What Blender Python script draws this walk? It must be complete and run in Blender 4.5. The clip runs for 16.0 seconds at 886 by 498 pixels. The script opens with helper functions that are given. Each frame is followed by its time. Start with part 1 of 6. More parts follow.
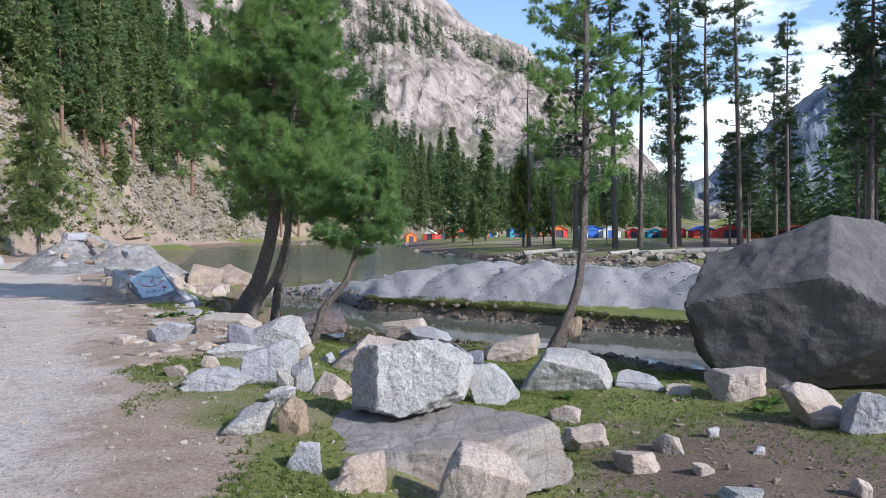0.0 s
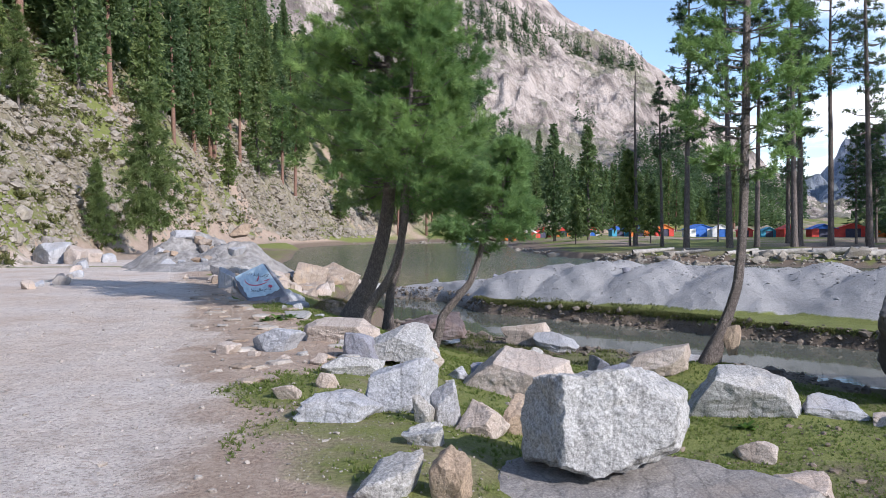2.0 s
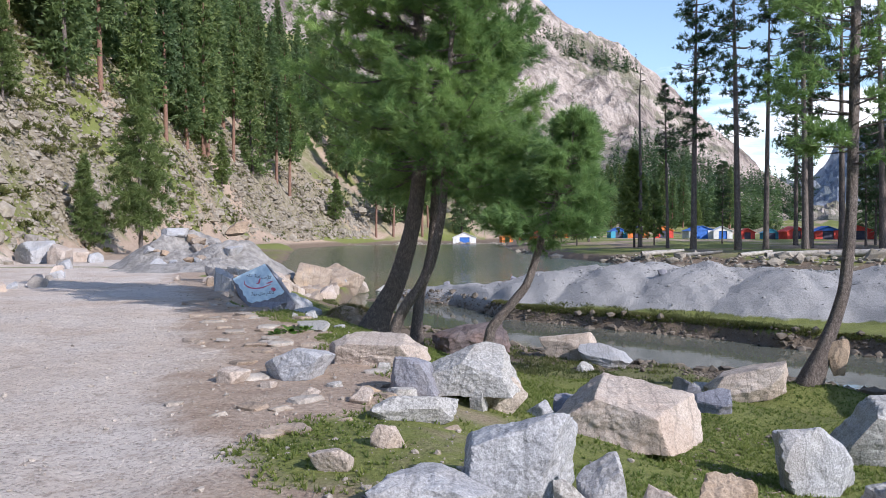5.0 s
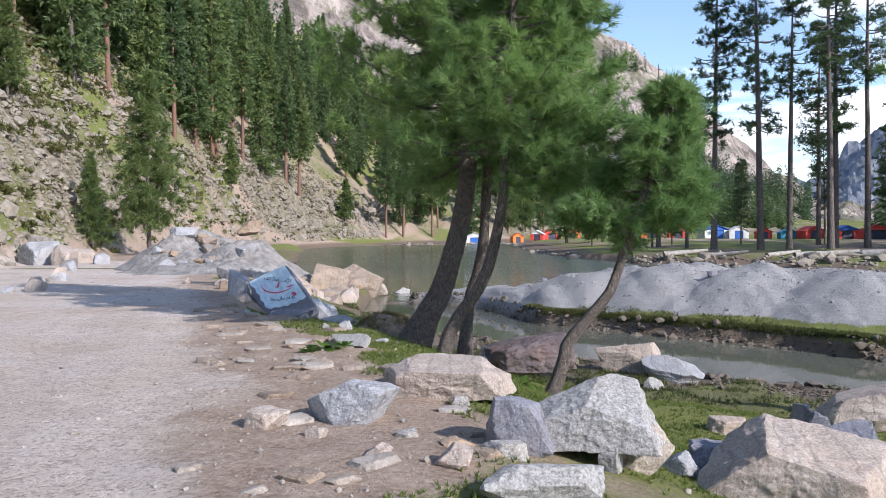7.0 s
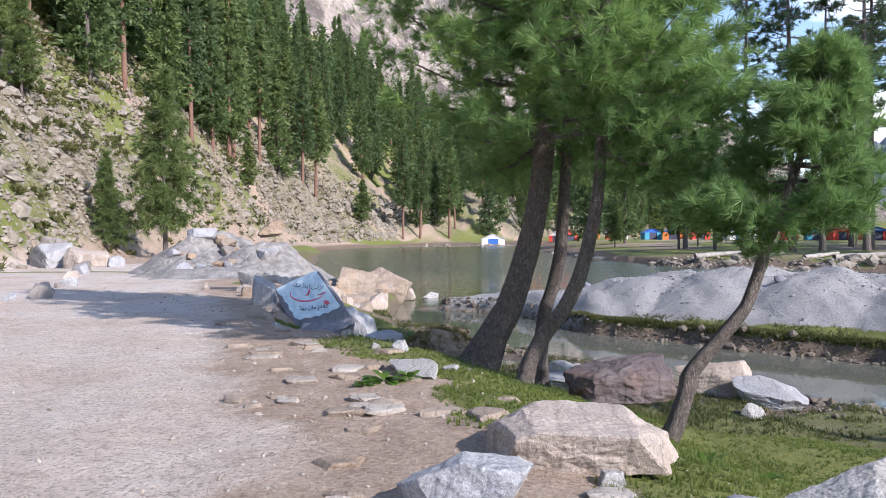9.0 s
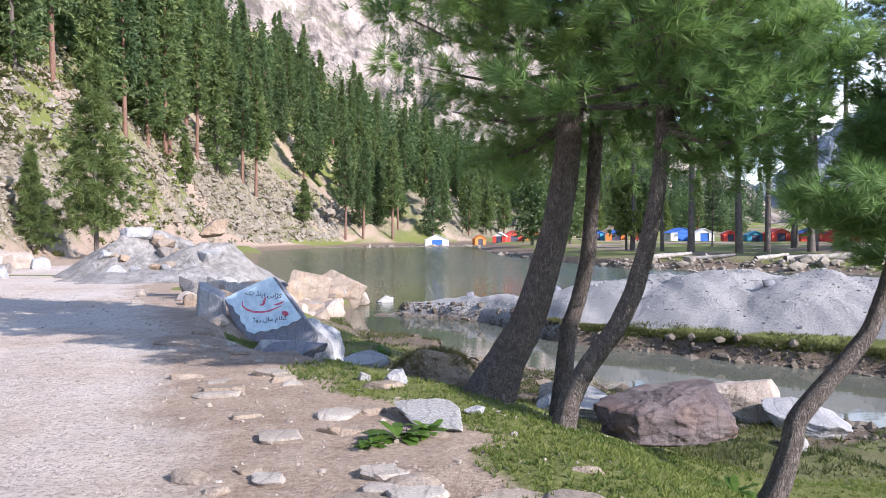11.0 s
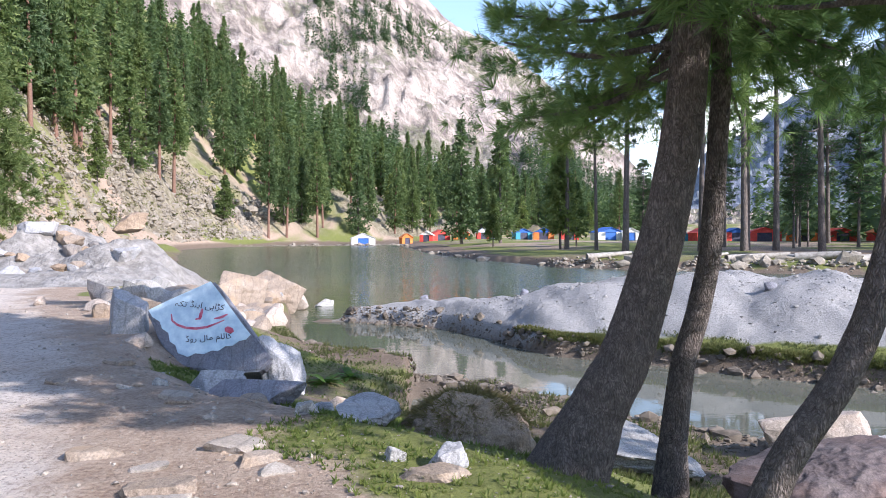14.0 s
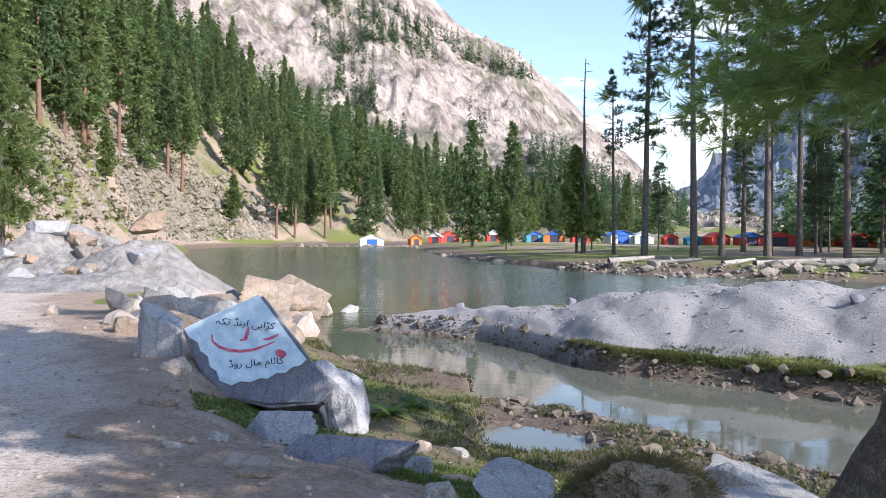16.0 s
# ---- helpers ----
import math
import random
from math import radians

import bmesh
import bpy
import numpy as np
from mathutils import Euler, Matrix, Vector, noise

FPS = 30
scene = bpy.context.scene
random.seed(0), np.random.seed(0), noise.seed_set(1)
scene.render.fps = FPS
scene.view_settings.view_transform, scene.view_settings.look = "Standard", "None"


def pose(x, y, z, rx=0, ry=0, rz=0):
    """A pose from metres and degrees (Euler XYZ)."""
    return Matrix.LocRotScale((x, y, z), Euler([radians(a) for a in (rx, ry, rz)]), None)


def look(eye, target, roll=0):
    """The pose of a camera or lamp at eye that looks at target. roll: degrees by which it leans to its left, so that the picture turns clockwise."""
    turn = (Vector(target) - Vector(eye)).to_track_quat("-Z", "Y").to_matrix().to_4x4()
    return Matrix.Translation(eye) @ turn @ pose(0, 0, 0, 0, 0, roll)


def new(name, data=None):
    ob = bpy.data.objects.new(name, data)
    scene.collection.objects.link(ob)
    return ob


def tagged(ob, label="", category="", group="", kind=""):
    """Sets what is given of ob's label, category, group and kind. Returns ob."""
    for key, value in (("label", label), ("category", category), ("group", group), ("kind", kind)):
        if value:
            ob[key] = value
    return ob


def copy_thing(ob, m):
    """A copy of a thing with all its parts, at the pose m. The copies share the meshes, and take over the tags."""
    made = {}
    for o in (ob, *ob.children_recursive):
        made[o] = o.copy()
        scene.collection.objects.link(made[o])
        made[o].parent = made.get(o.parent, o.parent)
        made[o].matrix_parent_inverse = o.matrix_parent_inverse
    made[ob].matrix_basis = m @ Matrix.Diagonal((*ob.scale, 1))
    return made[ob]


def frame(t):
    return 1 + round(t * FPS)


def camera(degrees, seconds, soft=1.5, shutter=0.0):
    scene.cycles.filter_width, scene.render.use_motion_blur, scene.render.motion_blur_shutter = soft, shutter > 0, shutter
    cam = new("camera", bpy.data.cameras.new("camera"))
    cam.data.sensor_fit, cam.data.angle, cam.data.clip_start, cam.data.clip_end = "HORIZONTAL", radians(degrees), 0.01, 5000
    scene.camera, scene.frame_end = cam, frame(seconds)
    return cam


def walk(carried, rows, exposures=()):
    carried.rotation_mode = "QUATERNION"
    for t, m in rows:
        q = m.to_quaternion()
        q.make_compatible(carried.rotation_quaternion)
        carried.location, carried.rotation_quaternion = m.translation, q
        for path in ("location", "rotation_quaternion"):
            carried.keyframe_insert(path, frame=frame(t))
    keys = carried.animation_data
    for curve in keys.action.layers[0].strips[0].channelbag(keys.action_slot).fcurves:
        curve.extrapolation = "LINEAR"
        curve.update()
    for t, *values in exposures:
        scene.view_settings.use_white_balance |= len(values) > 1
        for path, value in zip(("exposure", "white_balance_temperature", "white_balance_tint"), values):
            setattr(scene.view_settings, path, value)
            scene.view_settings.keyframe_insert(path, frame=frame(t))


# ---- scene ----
# ---- camera ----
cam = camera(57.6, 16.0, soft=0.5)
PATH = [
    (0, (0.167, 0.703, 1.615), (0.145, 2.703, 1.571), -0.7),
    (0.5, (-0.038, 1.186, 1.595), (-0.133, 3.184, 1.551), -0.6),
    (1, (-0.184, 1.675, 1.589), (-0.357, 3.667, 1.546), -0.6),
    (1.5, (-0.409, 2.134, 1.553), (-0.65, 4.119, 1.511), -0.6),
    (2, (-0.565, 2.601, 1.538), (-0.826, 4.583, 1.495), -0.7),
    (2.5, (-0.791, 3.01, 1.493), (-1.061, 4.992, 1.452), -0.5),
    (3, (-1.002, 3.431, 1.473), (-1.278, 5.411, 1.435), -0.6),
    (3.5, (-1.183, 3.892, 1.454), (-1.46, 5.872, 1.419), -0.7),
    (3.7, (-1.271, 4.058, 1.436), (-1.541, 6.039, 1.399), -0.4),
    (5.8, (-2.089, 5.812, 1.404), (-2.325, 7.798, 1.365), -0.7),
    (6, (-2.205, 6.0, 1.364), (-2.449, 7.985, 1.327), -0.5),
    (6.5, (-2.446, 6.51, 1.362), (-2.703, 8.493, 1.324), -0.5),
    (7, (-2.674, 7.026, 1.373), (-2.937, 9.008, 1.335), -0.6),
    (7.5, (-2.934, 7.47, 1.378), (-3.207, 9.451, 1.341), -0.7),
    (8, (-3.137, 7.952, 1.377), (-3.417, 9.932, 1.341), -0.5),
    (8.5, (-3.416, 8.442, 1.37), (-3.713, 10.419, 1.336), -0.4),
    (8.7, (-3.513, 8.635, 1.378), (-3.815, 10.612, 1.344), -0.6),
    (10.8, (-4.485, 10.711, 1.368), (-4.676, 12.701, 1.334), -0.3),
    (11, (-4.585, 10.888, 1.381), (-4.739, 12.882, 1.347), -0.5),
    (11.5, (-4.762, 11.389, 1.384), (-4.822, 13.388, 1.349), -0.4),
    (12, (-4.999, 11.839, 1.373), (-4.983, 13.838, 1.337), -0.1),
    (12.5, (-5.202, 12.3, 1.354), (-5.173, 14.299, 1.316), -0.2),
    (13, (-5.395, 12.796, 1.34), (-5.357, 14.795, 1.302), -0.3),
    (13.5, (-5.599, 13.278, 1.337), (-5.562, 15.277, 1.298), -0.3),
    (14, (-5.728, 13.787, 1.319), (-5.691, 15.787, 1.281), -0.3),
    (14.5, (-5.945, 14.248, 1.329), (-5.911, 16.247, 1.29), -0.3),
    (15, (-6.12, 14.71, 1.328), (-6.087, 16.71, 1.289), -0.1),
    (15.5, (-6.383, 15.149, 1.341), (-6.354, 17.148, 1.303), -0.2),
    (16, (-6.676, 15.546, 1.375), (-6.652, 17.546, 1.341), 0.2),
]
walk(cam, [(t, look(eye, target, roll)) for t, eye, target, roll in PATH], exposures=[(0.0, 0.52, 6250, 13), (2.0, 0.6, 6350, 15), (6.5, 0.62, 6450, 15), (9.0, 0.84, 6500, 17), (11.5, 1.14, 6500, 18), (14.0, 1.16, 6450, 17), (16.0, 1.02, 6600, 15)])

# ---- sun, sky, exposure ----
SUN_AZ, SUN_EL = radians(125), radians(30)        # from +y towards +x
world = bpy.data.worlds.new("sky")
scene.world = world
world.use_nodes = True
wn, wl = world.node_tree.nodes, world.node_tree.links
wn.clear()
w_out, w_bg = wn.new("ShaderNodeOutputWorld"), wn.new("ShaderNodeBackground")
sky = wn.new("ShaderNodeTexSky")
sky.sky_type, sky.sun_disc = "NISHITA", False
sky.sun_elevation, sky.sun_rotation = SUN_EL, SUN_AZ
sky.air_density, sky.dust_density, sky.ozone_density = 1.0, 0.25, 3.5
w_co = wn.new("ShaderNodeTexCoord")
w_sep = wn.new("ShaderNodeSeparateXYZ")
w_low = wn.new("ShaderNodeMath")
w_low.operation, w_low.inputs[1].default_value = "ADD", 0.12
w_div = wn.new("ShaderNodeVectorMath")
w_div.operation = "DIVIDE"
w_comb = wn.new("ShaderNodeCombineXYZ")
w_noise = wn.new("ShaderNodeTexNoise")
w_noise.inputs["Scale"].default_value, w_noise.inputs["Detail"].default_value, w_noise.inputs["Roughness"].default_value = 0.85, 9, 0.58
w_ramp = wn.new("ShaderNodeValToRGB")
w_ramp.color_ramp.elements[0].position, w_ramp.color_ramp.elements[1].position = 0.55, 0.7
w_ramp.color_ramp.elements[0].color = (0.03, 0.03, 0.03, 1)      # thin high haze
w_band = wn.new("ShaderNodeMapRange")             # more cloud low over the valley
w_band.inputs[1].default_value, w_band.inputs[2].default_value = 0.05, 0.34
w_band.inputs[3].default_value, w_band.inputs[4].default_value = 0.11, -0.05
w_sum = wn.new("ShaderNodeMath")
w_sum.operation = "ADD"
w_mix = wn.new("ShaderNodeMixRGB")
w_mix.inputs[2].default_value = (8.6, 9.0, 9.6, 1)
wl.new(w_co.outputs["Generated"], w_sep.inputs[0])
wl.new(w_sep.outputs[2], w_low.inputs[0])
for k in range(3):
    wl.new(w_low.outputs[0], w_comb.inputs[k])
wl.new(w_co.outputs["Generated"], w_div.inputs[0])
wl.new(w_comb.outputs[0], w_div.inputs[1])
wl.new(w_div.outputs[0], w_noise.inputs["Vector"])
wl.new(w_sep.outputs[2], w_band.inputs[0])
wl.new(w_noise.outputs["Fac"], w_sum.inputs[0])
wl.new(w_band.outputs[0], w_sum.inputs[1])
wl.new(w_sum.outputs[0], w_ramp.inputs[0])
wl.new(w_ramp.outputs[0], w_mix.inputs[0])
wl.new(sky.outputs[0], w_mix.inputs[1])
wl.new(w_mix.outputs[0], w_bg.inputs[0])
w_bg.inputs[1].default_value = 0.15
wl.new(w_bg.outputs[0], w_out.inputs[0])
sun = new("sun", bpy.data.lights.new("sun", "SUN"))
sun.data.energy, sun.data.angle, sun.data.color = 3.9, radians(0.53), (1.0, 0.97, 0.93)
to_sun = Vector((math.sin(SUN_AZ) * math.cos(SUN_EL), math.cos(SUN_AZ) * math.cos(SUN_EL), math.sin(SUN_EL)))
sun.matrix_world = look(to_sun * 100, (0, 0, 0))


# ---- materials ----
def nodes_of(mat):
    mat.use_nodes = True
    nt = mat.node_tree
    return nt, nt.nodes["Principled BSDF"]


def node(nt, kind, **values):
    n = nt.nodes.new(kind)
    for key, value in values.items():
        n.inputs[key.replace("_", " ")].default_value = value
    return n


def ramp(nt, fac, *stops):
    r = nt.nodes.new("ShaderNodeValToRGB")
    el = r.color_ramp.elements
    while len(el) < len(stops):
        el.new(0.5)
    for e, (p, c) in zip(el, stops):
        e.position, e.color = p, (*c, 1)
    nt.links.new(fac, r.inputs[0])
    return r.outputs[0]


def mix(nt, fac, a, b, how="MIX"):
    m = nt.nodes.new("ShaderNodeMixRGB")
    m.blend_type = how
    for slot, v in zip((0, 1, 2), (fac, a, b)):
        if hasattr(v, "is_output"):
            nt.links.new(v, m.inputs[slot])
        else:
            m.inputs[slot].default_value = v if slot == 0 else (*v, 1)
    return m.outputs[0]


def place_co(nt, space="Object"):
    return nt.nodes.new("ShaderNodeTexCoord").outputs[space] if space == "Object" else nt.nodes.new("ShaderNodeNewGeometry").outputs["Position"]


def noise_fac(nt, co, scale, detail=6, rough=0.6):
    n = node(nt, "ShaderNodeTexNoise", Scale=scale, Detail=detail, Roughness=rough)
    nt.links.new(co, n.inputs["Vector"])
    return n.outputs["Fac"]


def bumped(nt, bsdf, fac, strength, distance, under=None):
    b = node(nt, "ShaderNodeBump", Strength=strength, Distance=distance)
    nt.links.new(fac, b.inputs["Height"])
    if under is not None:
        nt.links.new(under, b.inputs["Normal"])
    nt.links.new(b.outputs[0], bsdf.inputs["Normal"])
    return b.outputs[0]


def rock_material(name, dark, mid, light, speck=0.5, stain=(0.3, 0.22, 0.14), stain_amount=0.3):
    mat = bpy.data.materials.new(name)
    nt, b = nodes_of(mat)
    co = place_co(nt, "World")
    coarse = noise_fac(nt, co, 2.3, 8, 0.65)
    fine = noise_fac(nt, co, 48, 5, 0.75)
    grain = node(nt, "ShaderNodeTexVoronoi", Scale=85)
    nt.links.new(co, grain.inputs["Vector"])
    c = ramp(nt, coarse, (0.3, dark), (0.5, mid), (0.68, light))
    c = mix(nt, speck, c, ramp(nt, fine, (0.38, tuple(v * 0.32 for v in mid)), (0.5, mid), (0.62, tuple(min(v * 1.6, 0.82) for v in mid))), "MIX")
    c = mix(nt, 0.35, c, ramp(nt, grain.outputs["Distance"], (0.15, (0.2, 0.2, 0.2)), (0.75, (0.8, 0.8, 0.8))), "SOFT_LIGHT")
    st = ramp(nt, noise_fac(nt, co, 1.1, 5), (0.5, (0, 0, 0)), (0.72, (stain_amount,) * 3))
    c = mix(nt, st, c, stain)
    wave = node(nt, "ShaderNodeTexWave", Scale=1.7, Distortion=7, Detail=5)
    nt.links.new(co, wave.inputs["Vector"])
    cracks = ramp(nt, wave.outputs["Fac"], (0.0, (0.6, 0.6, 0.6)), (0.06, (1, 1, 1)))
    c = mix(nt, 0.55, c, cracks, "MULTIPLY")
    nt.links.new(c, b.inputs["Base Color"])
    b.inputs["Roughness"].default_value = 0.88
    n1 = bumped(nt, b, coarse, 0.5, 0.05)
    n3 = bumped(nt, b, noise_fac(nt, co, 9, 6, 0.7), 0.6, 0.03, n1)
    n2 = bumped(nt, b, fine, 0.7, 0.008, n3)
    bumped(nt, b, cracks, 0.3, 0.01, n2)
    return mat


M_GRANITE = rock_material("white_granite", (0.225, 0.215, 0.205), (0.315, 0.305, 0.29), (0.42, 0.41, 0.39), 0.6)
M_GREY = rock_material("grey_gneiss", (0.2, 0.2, 0.21), (0.31, 0.31, 0.32), (0.43, 0.43, 0.43), 0.45)
M_PINK = rock_material("pink_granite", (0.25, 0.205, 0.175), (0.36, 0.3, 0.255), (0.47, 0.41, 0.36), 0.45, (0.38, 0.25, 0.16), 0.4)
M_DARK = rock_material("dark_schist", (0.12, 0.12, 0.14), (0.19, 0.19, 0.22), (0.28, 0.28, 0.31), 0.4)
M_BROWN = rock_material("brown_boulder", (0.17, 0.12, 0.088), (0.3, 0.22, 0.155), (0.43, 0.335, 0.25), 0.35, (0.3, 0.2, 0.1), 0.5)
M_PURPLE = rock_material("purple_banded_boulder", (0.055, 0.042, 0.046), (0.11, 0.087, 0.09), (0.22, 0.185, 0.18), 0.35, (0.27, 0.16, 0.12), 0.5)
M_SLAB = rock_material("grey_brown_slab", (0.13, 0.117, 0.107), (0.21, 0.19, 0.175), (0.31, 0.285, 0.26), 0.4, (0.32, 0.24, 0.17), 0.5)
# Dark rock, toned down further so the colour carries its shaded side.
M_HUGE = rock_material("dark_shade_toned_rock", (0.055, 0.05, 0.05), (0.095, 0.088, 0.086), (0.16, 0.15, 0.14), 0.5, (0.13, 0.1, 0.08), 0.4)


def simple_material(name, a, b_, scale=6.0, rough=0.8, bump=0.2, bump_scale=40.0, depth=0.01, metal=0.0):
    mat = bpy.data.materials.new(name)
    nt, b = nodes_of(mat)
    co = place_co(nt, "World")
    c = ramp(nt, noise_fac(nt, co, scale), (0.35, a), (0.65, b_))
    nt.links.new(c, b.inputs["Base Color"])
    b.inputs["Roughness"].default_value, b.inputs["Metallic"].default_value = rough, metal
    bumped(nt, b, noise_fac(nt, co, bump_scale), bump, depth)
    return mat


def bark_material(name, dark, light, scale=9.0):
    mat = bpy.data.materials.new(name)
    nt, b = nodes_of(mat)
    co = place_co(nt)
    m = node(nt, "ShaderNodeMapping")
    m.inputs["Scale"].default_value = (1, 1, 0.35)
    nt.links.new(co, m.inputs[0])
    v = node(nt, "ShaderNodeTexVoronoi", Scale=scale * 4.6)
    v.feature = "DISTANCE_TO_EDGE"
    warp = node(nt, "ShaderNodeTexNoise", Scale=scale, Detail=4)
    nt.links.new(m.outputs[0], warp.inputs["Vector"])
    add = nt.nodes.new("ShaderNodeVectorMath")
    add.operation = "MULTIPLY_ADD"
    add.inputs[1].default_value = (0.3, 0.3, 0.3)
    nt.links.new(warp.outputs["Color"], add.inputs[0])
    nt.links.new(m.outputs[0], add.inputs[2])
    nt.links.new(add.outputs[0], v.inputs["Vector"])
    plates = ramp(nt, v.outputs["Distance"], (0.0, (0.0, 0.0, 0.0)), (0.28, (1, 1, 1)))
    plates = mix(nt, 0.45, plates, ramp(nt, noise_fac(nt, m.outputs[0], scale * 4, 6, 0.75), (0.35, (0, 0, 0)), (0.65, (1, 1, 1))))
    c = mix(nt, plates, dark, ramp(nt, noise_fac(nt, co, scale * 1.5), (0.35, tuple(0.5 * (p + q) for p, q in zip(dark, light))), (0.68, light)))
    nt.links.new(c, b.inputs["Base Color"])
    b.inputs["Roughness"].default_value = 0.92
    n1 = bumped(nt, b, plates, 1.0, 0.045)
    bumped(nt, b, noise_fac(nt, co, scale * 6), 0.4, 0.01, n1)
    return mat


M_BARK = bark_material("pine_bark", (0.075, 0.058, 0.05), (0.45, 0.375, 0.33))
M_BARK_RED = bark_material("red_cedar_bark", (0.14, 0.075, 0.055), (0.3, 0.18, 0.13), 1.2)
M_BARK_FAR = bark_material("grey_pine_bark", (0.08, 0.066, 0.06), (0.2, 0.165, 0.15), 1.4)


def leaf_material(name, dark, mid, light):
    mat = bpy.data.materials.new(name)
    nt, b = nodes_of(mat)
    geo = nt.nodes.new("ShaderNodeNewGeometry")
    info = nt.nodes.new("ShaderNodeObjectInfo")
    big = noise_fac(nt, geo.outputs["Position"], 0.7, 3)
    c = ramp(nt, geo.outputs["Random Per Island"], (0.0, dark), (0.55, mid), (1.0, light))
    c = mix(nt, 0.5, c, ramp(nt, big, (0.35, dark), (0.65, light)))
    tone = ramp(nt, info.outputs["Random"], (0.0, (0.72, 0.78, 0.8)), (1.0, (1.18, 1.12, 0.92)))
    c = mix(nt, 1.0, c, tone, "MULTIPLY")
    nt.links.new(c, b.inputs["Base Color"])
    b.inputs["Roughness"].default_value = 0.6
    tr = nt.nodes.new("ShaderNodeBsdfTranslucent")
    nt.links.new(mix(nt, 0.4, c, (0.11, 0.2, 0.055)), tr.inputs["Color"])
    ms = nt.nodes.new("ShaderNodeMixShader")
    ms.inputs[0].default_value = 0.54
    out = nt.nodes["Material Output"]
    nt.links.new(b.outputs[0], ms.inputs[1])
    nt.links.new(tr.outputs[0], ms.inputs[2])
    nt.links.new(ms.outputs[0], out.inputs["Surface"])
    return mat


M_NEEDLE = leaf_material("pine_needles", (0.1, 0.2, 0.07), (0.22, 0.37, 0.125), (0.38, 0.53, 0.2))
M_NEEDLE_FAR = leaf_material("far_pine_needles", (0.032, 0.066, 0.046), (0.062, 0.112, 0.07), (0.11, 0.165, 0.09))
M_CEDAR = leaf_material("cedar_foliage", (0.06, 0.11, 0.055), (0.135, 0.205, 0.085), (0.24, 0.31, 0.13))
M_YOUNG = leaf_material("young_conifer_foliage", (0.08, 0.125, 0.045), (0.17, 0.235, 0.08), (0.28, 0.34, 0.13))
M_GRASS = leaf_material("grass_blades", (0.08, 0.12, 0.03), (0.15, 0.21, 0.045), (0.26, 0.29, 0.09))
M_BANK = leaf_material("dry_bank_grass", (0.06, 0.07, 0.025), (0.11, 0.12, 0.04), (0.19, 0.17, 0.07))
M_STRAW = leaf_material("dry_straw", (0.12, 0.085, 0.04), (0.24, 0.18, 0.085), (0.36, 0.28, 0.14))
M_WEED = leaf_material("weed_leaves", (0.06, 0.12, 0.02), (0.1, 0.2, 0.03), (0.16, 0.28, 0.05))
M_BUSH = leaf_material("hill_shrub", (0.07, 0.08, 0.03), (0.13, 0.14, 0.05), (0.2, 0.19, 0.08))


